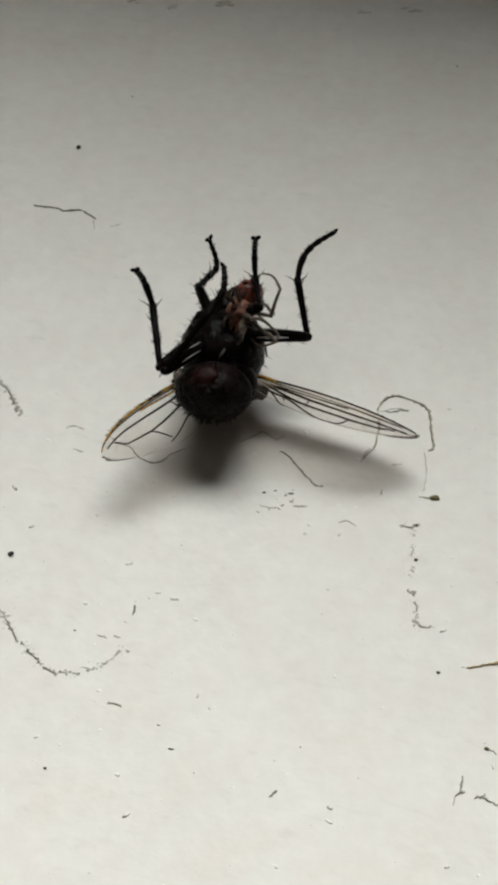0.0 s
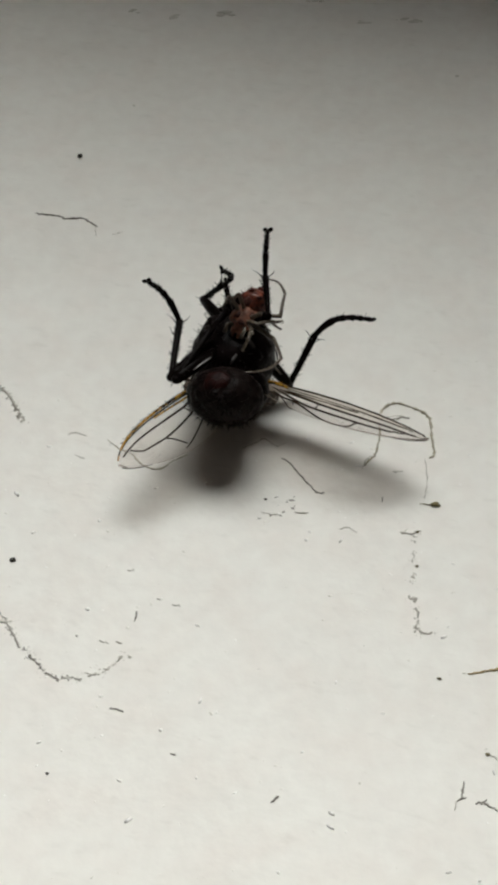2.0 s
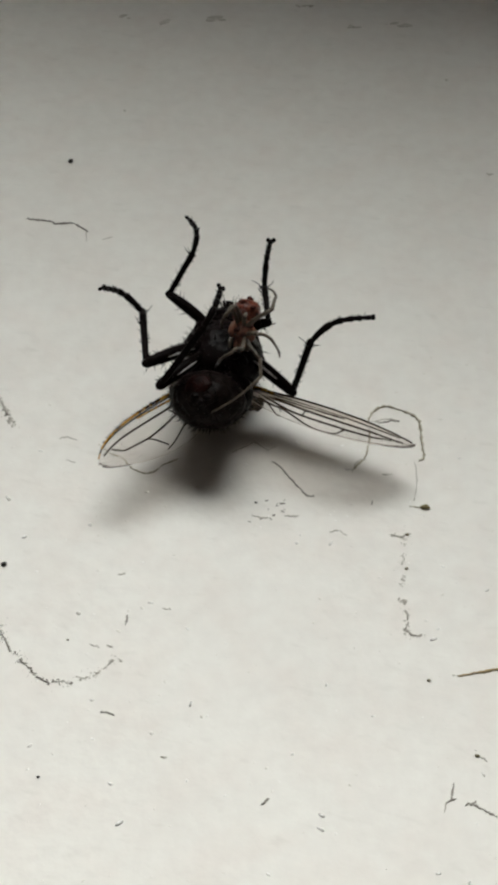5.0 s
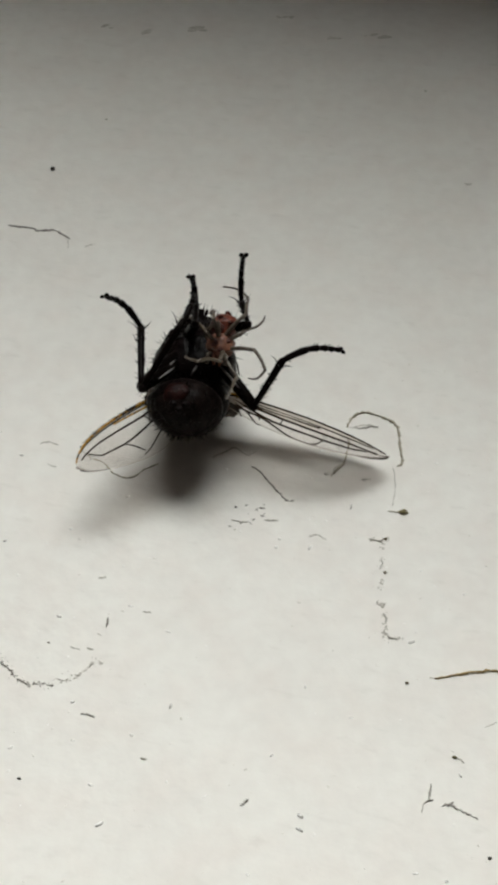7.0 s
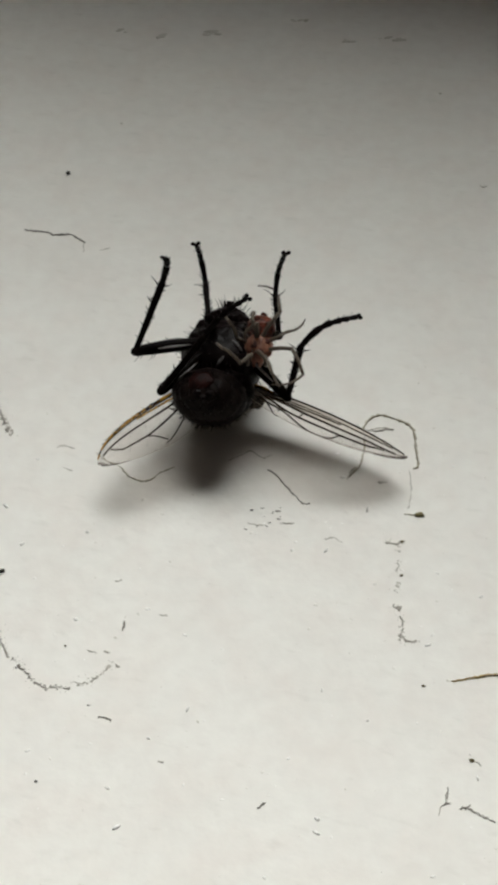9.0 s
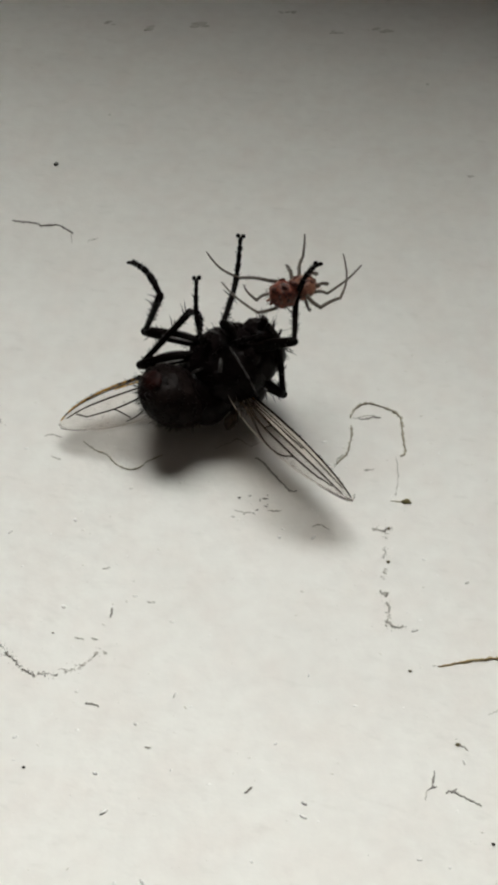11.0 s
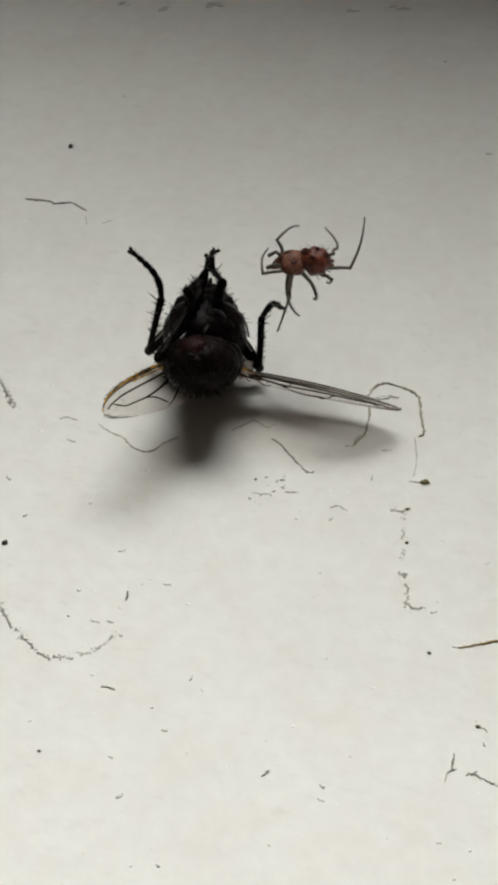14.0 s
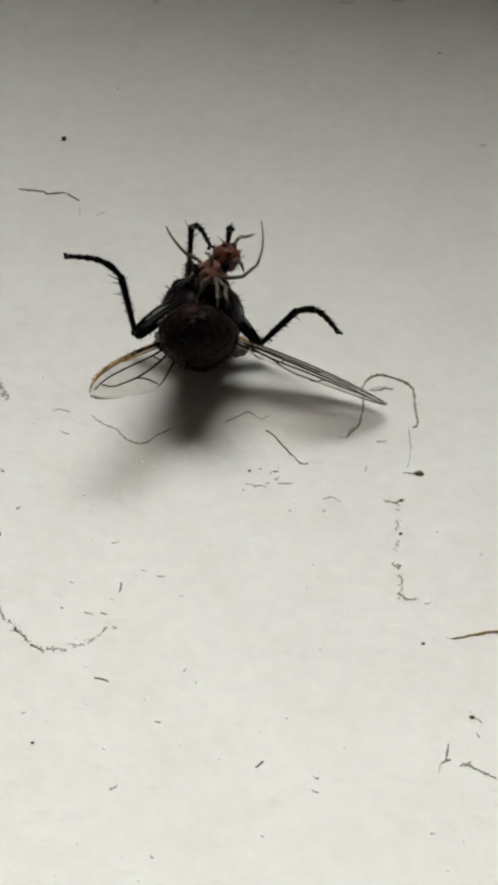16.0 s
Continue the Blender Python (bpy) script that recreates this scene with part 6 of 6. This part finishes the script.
    limb(SPIDER_LEG_E, [
        (0, 0.1, 0.12, -0.08, -1.27, 0.45, 0.68, -1.33, -0.25, 1.32, -0.26, -1.46, 0.55),
        (1, 0.1, 0.12, -0.08, -1.28, -0.27, 0.61, -0.96, -1.15, 0.78, 0.3, -2.12, -0.04),
        (2, 0.1, 0.12, -0.08, -1.31, -0.16, 0.6, -1.04, -1.06, 0.76, 0.22, -2.08, -0.01),
        (3, 0.1, 0.12, -0.08, -1.19, -0.56, 0.58, -0.9, -1.46, 0.46, -0.01, -2.56, -0.64),
        (4, 0.1, 0.12, -0.08, -0.99, 0.34, 1.07, -0.93, -0.55, 0.72, -0.42, -1.86, -0.38),
        (6.5, 0.1, 0.12, -0.08, -0.76, -0.89, 0.81, -0.85, -1.82, 0.61, 0.37, -2.92, -0.08),
        (7, 0.1, 0.12, -0.08, -0.74, -0.9, 0.81, -0.67, -1.83, 0.61, 0.45, -3.02, -0.11),
        (8, 0.1, 0.12, -0.08, -0.64, -0.88, 0.92, -0.52, -1.8, 0.7, 0.33, -3.16, -0.1),
        (11, 0.1, 0.12, -0.08, -0.61, 0.98, -1.23, 0.17, 1, -0.67, -0.19, 2.75, -0.51),
        (11.5, 0.1, 0.12, -0.08, -0.37, 1.58, 0.39, 0.47, 1.58, -0.05, 0.42, 2, -1.79),
        (12, 0.1, 0.12, -0.08, 0.63, 1.31, -1.01, 1.19, 1.45, -0.26, 0.34, 2.89, -0.89),
        (12.5, 0.1, 0.12, -0.08, 0, 1.32, -1.14, 0.89, 1.63, -1, 0.17, 3.26, -1.2),
        (13, 0.1, 0.12, -0.08, 0.68, -1.28, -0.58, 0.04, -1.96, -0.37, 1.81, -1.99, -0.08),
        (13.5, 0.1, 0.12, -0.08, -0.47, -1.31, -0.49, -0.11, -1.84, -1.19, 1.06, -2.66, -0.11),
        (14, 0.1, 0.12, -0.08, 0.37, -1.39, -0.52, -0.16, -1.97, 0.01, 0.98, -2.37, 1.34),
        (14.5, 0.1, 0.12, -0.08, 0.31, -1.42, -0.44, -0.16, -1.9, 0.24, 1.3, -2.77, 0.78),
        (15, 0.1, 0.12, -0.08, -0.27, -1.43, -0.08, -0.69, -2, 0.56, 0.63, -3.17, 0.84),
        (15.5, 0.1, 0.12, -0.08, -0.86, -1.15, 0.05, -1.36, -1.51, 0.77, -0.16, -2.79, 1.12),
        (16, 0.1, 0.12, -0.08, -1.36, -0.1, 0.53, -1.22, -1.02, 0.3, -0.25, -2.44, 0.79),
    ])
    limb(SPIDER_LEG_F, [
        (0, 0.15, 0.04, -0.08, -1.19, 0.78, 0.15, -1.85, 1.51, 0.72, -0.6, 0.55, -0.58),
        (1, 0.15, 0.04, -0.08, -1.38, 0.27, -0.09, -2.13, 1.03, 0.31, -1.7, 2.94, 0.92),
        (2, 0.15, 0.04, -0.08, -1.35, 0.4, 0.04, -2.06, 1.27, 0.25, -1.65, 3.08, 1.12),
        (3, 0.15, 0.04, -0.08, -1.07, 0.93, 0.27, -1.79, 1.75, 0.59, -0.64, 1.15, -0.99),
        (4, 0.15, 0.04, -0.08, -0.67, 1.2, 0.54, -1.04, 2.23, 0.88, -0.04, 1.44, -0.73),
        (6.5, 0.15, 0.04, -0.08, -0.86, 1.05, -0.68, -0.83, 2.14, -0.35, -0.9, 3.81, 0.83),
        (7, 0.15, 0.04, -0.08, -0.81, 1.25, -0.14, -0.8, 2.26, 0.39, -0.87, 3.77, 1.78),
        (8, 0.15, 0.04, -0.08, -0.43, 1.27, 0.67, -0.64, 2.26, 1.19, -0.82, 1.18, -0.54),
        (11, 0.15, 0.04, -0.08, 1.54, -0.35, 0.5, 1.27, 0.7, 0.16, -0.32, 1.99, 0.32),
        (11.5, 0.15, 0.04, -0.08, 0.97, -1.26, 0.11, 1.82, -0.51, 0.26, 1.24, 1.45, 0.39),
        (12, 0.15, 0.04, -0.08, 0.99, -1.26, 0.09, 2, -0.72, 0.12, 2.72, 1.17, -0.21),
        (12.5, 0.15, 0.04, -0.08, 1.31, -0.91, 0.32, 1.13, -0.36, -0.66, 1.48, 1.19, 0.63),
        (13, 0.15, 0.04, -0.08, 0.34, -1.42, -0.56, 0.88, -2.36, -0.92, 2.25, -3.01, 0.46),
        (13.5, 0.15, 0.04, -0.08, -1.38, 0.21, -0.29, -0.89, 0.07, -1.31, 0.53, -0.55, -2.65),
        (14, 0.15, 0.04, -0.08, 0.79, -1.36, -0.25, 1.75, -1.48, -0.86, 3.61, -0.97, -1.56),
        (14.5, 0.15, 0.04, -0.08, 1.53, -0.35, -0.69, 0.9, -0.85, 0.12, 2.48, -1.73, -0.84),
        (15, 0.15, 0.04, -0.08, 1.23, -1.04, -0.37, 0.52, -1.5, 0.4, 2.02, -2.25, -0.79),
        (15.5, 0.15, 0.04, -0.08, 0.92, -1.31, -0.2, 0.17, -1.61, 0.6, 1.71, -2.26, -0.57),
        (16, 0.15, 0.04, -0.08, -0.05, -1.36, 0.56, 0.3, -2.21, -0.11, 1.19, -3.48, -1.45),
    ])
    limb(SPIDER_LEG_G, [
        (0, 0.15, -0.05, -0.08, 0.48, 0.17, 0.91, 0.74, 0.05, 0.39, 0.94, -0.1, -0.38),
        (4, 0.15, -0.05, -0.08, 0.51, 0.09, 0.92, 0.74, -0.07, 0.39, 0.9, -0.25, -0.37),
        (6.5, 0.15, -0.05, -0.08, 0.1, -0.16, 0.98, 0.51, -0.01, 0.57, 0.37, -0.31, -0.16),
        (8, 0.15, -0.05, -0.08, 0.09, -0.17, 0.98, 0.51, -0.08, 0.56, 0.33, -0.36, -0.16),
        (11, 0.15, -0.05, -0.08, -0.28, 0.37, -0.97, 0.24, 0.11, -0.82, 0.77, -0.18, -0.3),
        (11.5, 0.15, -0.05, -0.08, 0.66, 0.72, -0.62, 0.69, 1.31, -0.55, 0.18, 1.91, -0.71),
        (12, 0.15, -0.05, -0.08, 0.79, -0.63, -0.72, 0.82, -1.05, -1.15, 0.18, -1.53, -1.11),
        (12.5, 0.15, -0.05, -0.08, 1.09, -0.58, -0.06, 1.55, -0.2, 0.01, 1.7, 0.54, 0.25),
        (13, 0.15, -0.05, -0.08, 0.17, -0.8, -0.86, -0.42, -0.69, -0.84, -1.11, -0.59, -0.44),
        (13.5, 0.15, -0.05, -0.08, -0.04, -0.72, -0.9, -0.63, -0.64, -0.88, -1.26, -0.52, -0.4),
        (14, 0.15, -0.05, -0.08, 0.1, -0.63, -0.98, -0.44, -0.86, -1.13, -1.05, -0.78, -0.62),
        (14.5, 0.15, -0.05, -0.08, 0.15, -0.71, -0.94, -0.33, -0.89, -0.63, -0.88, -0.97, -0.05),
        (15, 0.15, -0.05, -0.08, -0.07, -0.92, -0.67, -0.58, -1.01, -0.37, -1.19, -0.97, 0.15),
        (15.5, 0.15, -0.05, -0.08, -0.89, -0.31, -0.06, -1.43, -0.21, 0.19, -1.03, -0.36, -0.49),
        (16, 0.15, -0.05, -0.08, -0.53, -0.78, 0.33, -0.99, -0.48, 0.56, -0.74, -0.83, -0.12),
    ])
    limb(SPIDER_LEG_H, [
        (0, 0.08, -0.14, -0.08, 0.19, 0.03, 1.1, 0.49, -0.06, 0.59, 0.73, -0.28, -0.15),
        (4, 0.08, -0.14, -0.08, 0.19, -0, 1.11, 0.47, -0.14, 0.6, 0.67, -0.4, -0.15),
        (6.5, 0.08, -0.14, -0.08, 0.25, -0.12, 1.11, 0.33, -0.69, 0.94, 0.57, -1.15, 0.32),
        (8, 0.08, -0.14, -0.08, 0.24, -0.15, 1.11, 0.24, -0.72, 0.94, 0.42, -1.21, 0.31),
        (11, 0.08, -0.14, -0.08, -1.04, 0.26, -0.15, -1.48, 0.51, -0.48, -2.03, 0.86, -0.95),
        (11.5, 0.08, -0.14, -0.08, -0.77, 0.65, -0.38, -1.16, 1.05, -0.61, -1.51, 1.56, -1.12),
        (12, 0.08, -0.14, -0.08, 0.71, 0.54, -0.84, 1.23, 0.35, -0.59, 1.24, 1, -0.11),
        (12.5, 0.08, -0.14, -0.08, 0.11, -1.05, -0.86, -0.11, -1.54, -1.13, -0.83, -1.77, -0.85),
        (13, 0.08, -0.14, -0.08, 0.35, -1.3, -0.03, 0.94, -1.42, -0.04, 1.7, -1.47, -0.31),
        (13.5, 0.08, -0.14, -0.08, 1.06, -0.66, -0.53, 0.79, -0.54, -0.01, 1.49, -0.69, -0.38),
        (14, 0.08, -0.14, -0.08, 0.02, -1.22, -0.6, -0.46, -1.38, -0.27, 0.03, -1.18, -0.88),
        (14.5, 0.08, -0.14, -0.08, -1.11, -0.28, -0.12, -1.63, -0.46, 0.1, -1.09, -0.57, -0.48),
        (15, 0.08, -0.14, -0.08, -1.1, -0.28, 0.03, -1.66, -0.35, 0.25, -1.14, -0.57, -0.33),
        (15.5, 0.08, -0.14, -0.08, -1.03, -0.57, -0.15, -1.62, -0.59, -0.03, -1.17, -0.83, -0.65),
        (16, 0.08, -0.14, -0.08, -0.99, 0.37, 0.12, -1.4, 0.8, 0.17, -1.15, 0.58, -0.56),
    ])
    # the fine hair is stirred by the struggle
    walk(STIRRED_HAIR, [(t, pose(x * MM, y * MM, 0)) for t, x, y in ((0, 0, 0), (12.5, 0, 0), (14, -0.08, 0.28), (15.5, -0.1, 0.4), (16, -0.1, 0.4))])


motions()
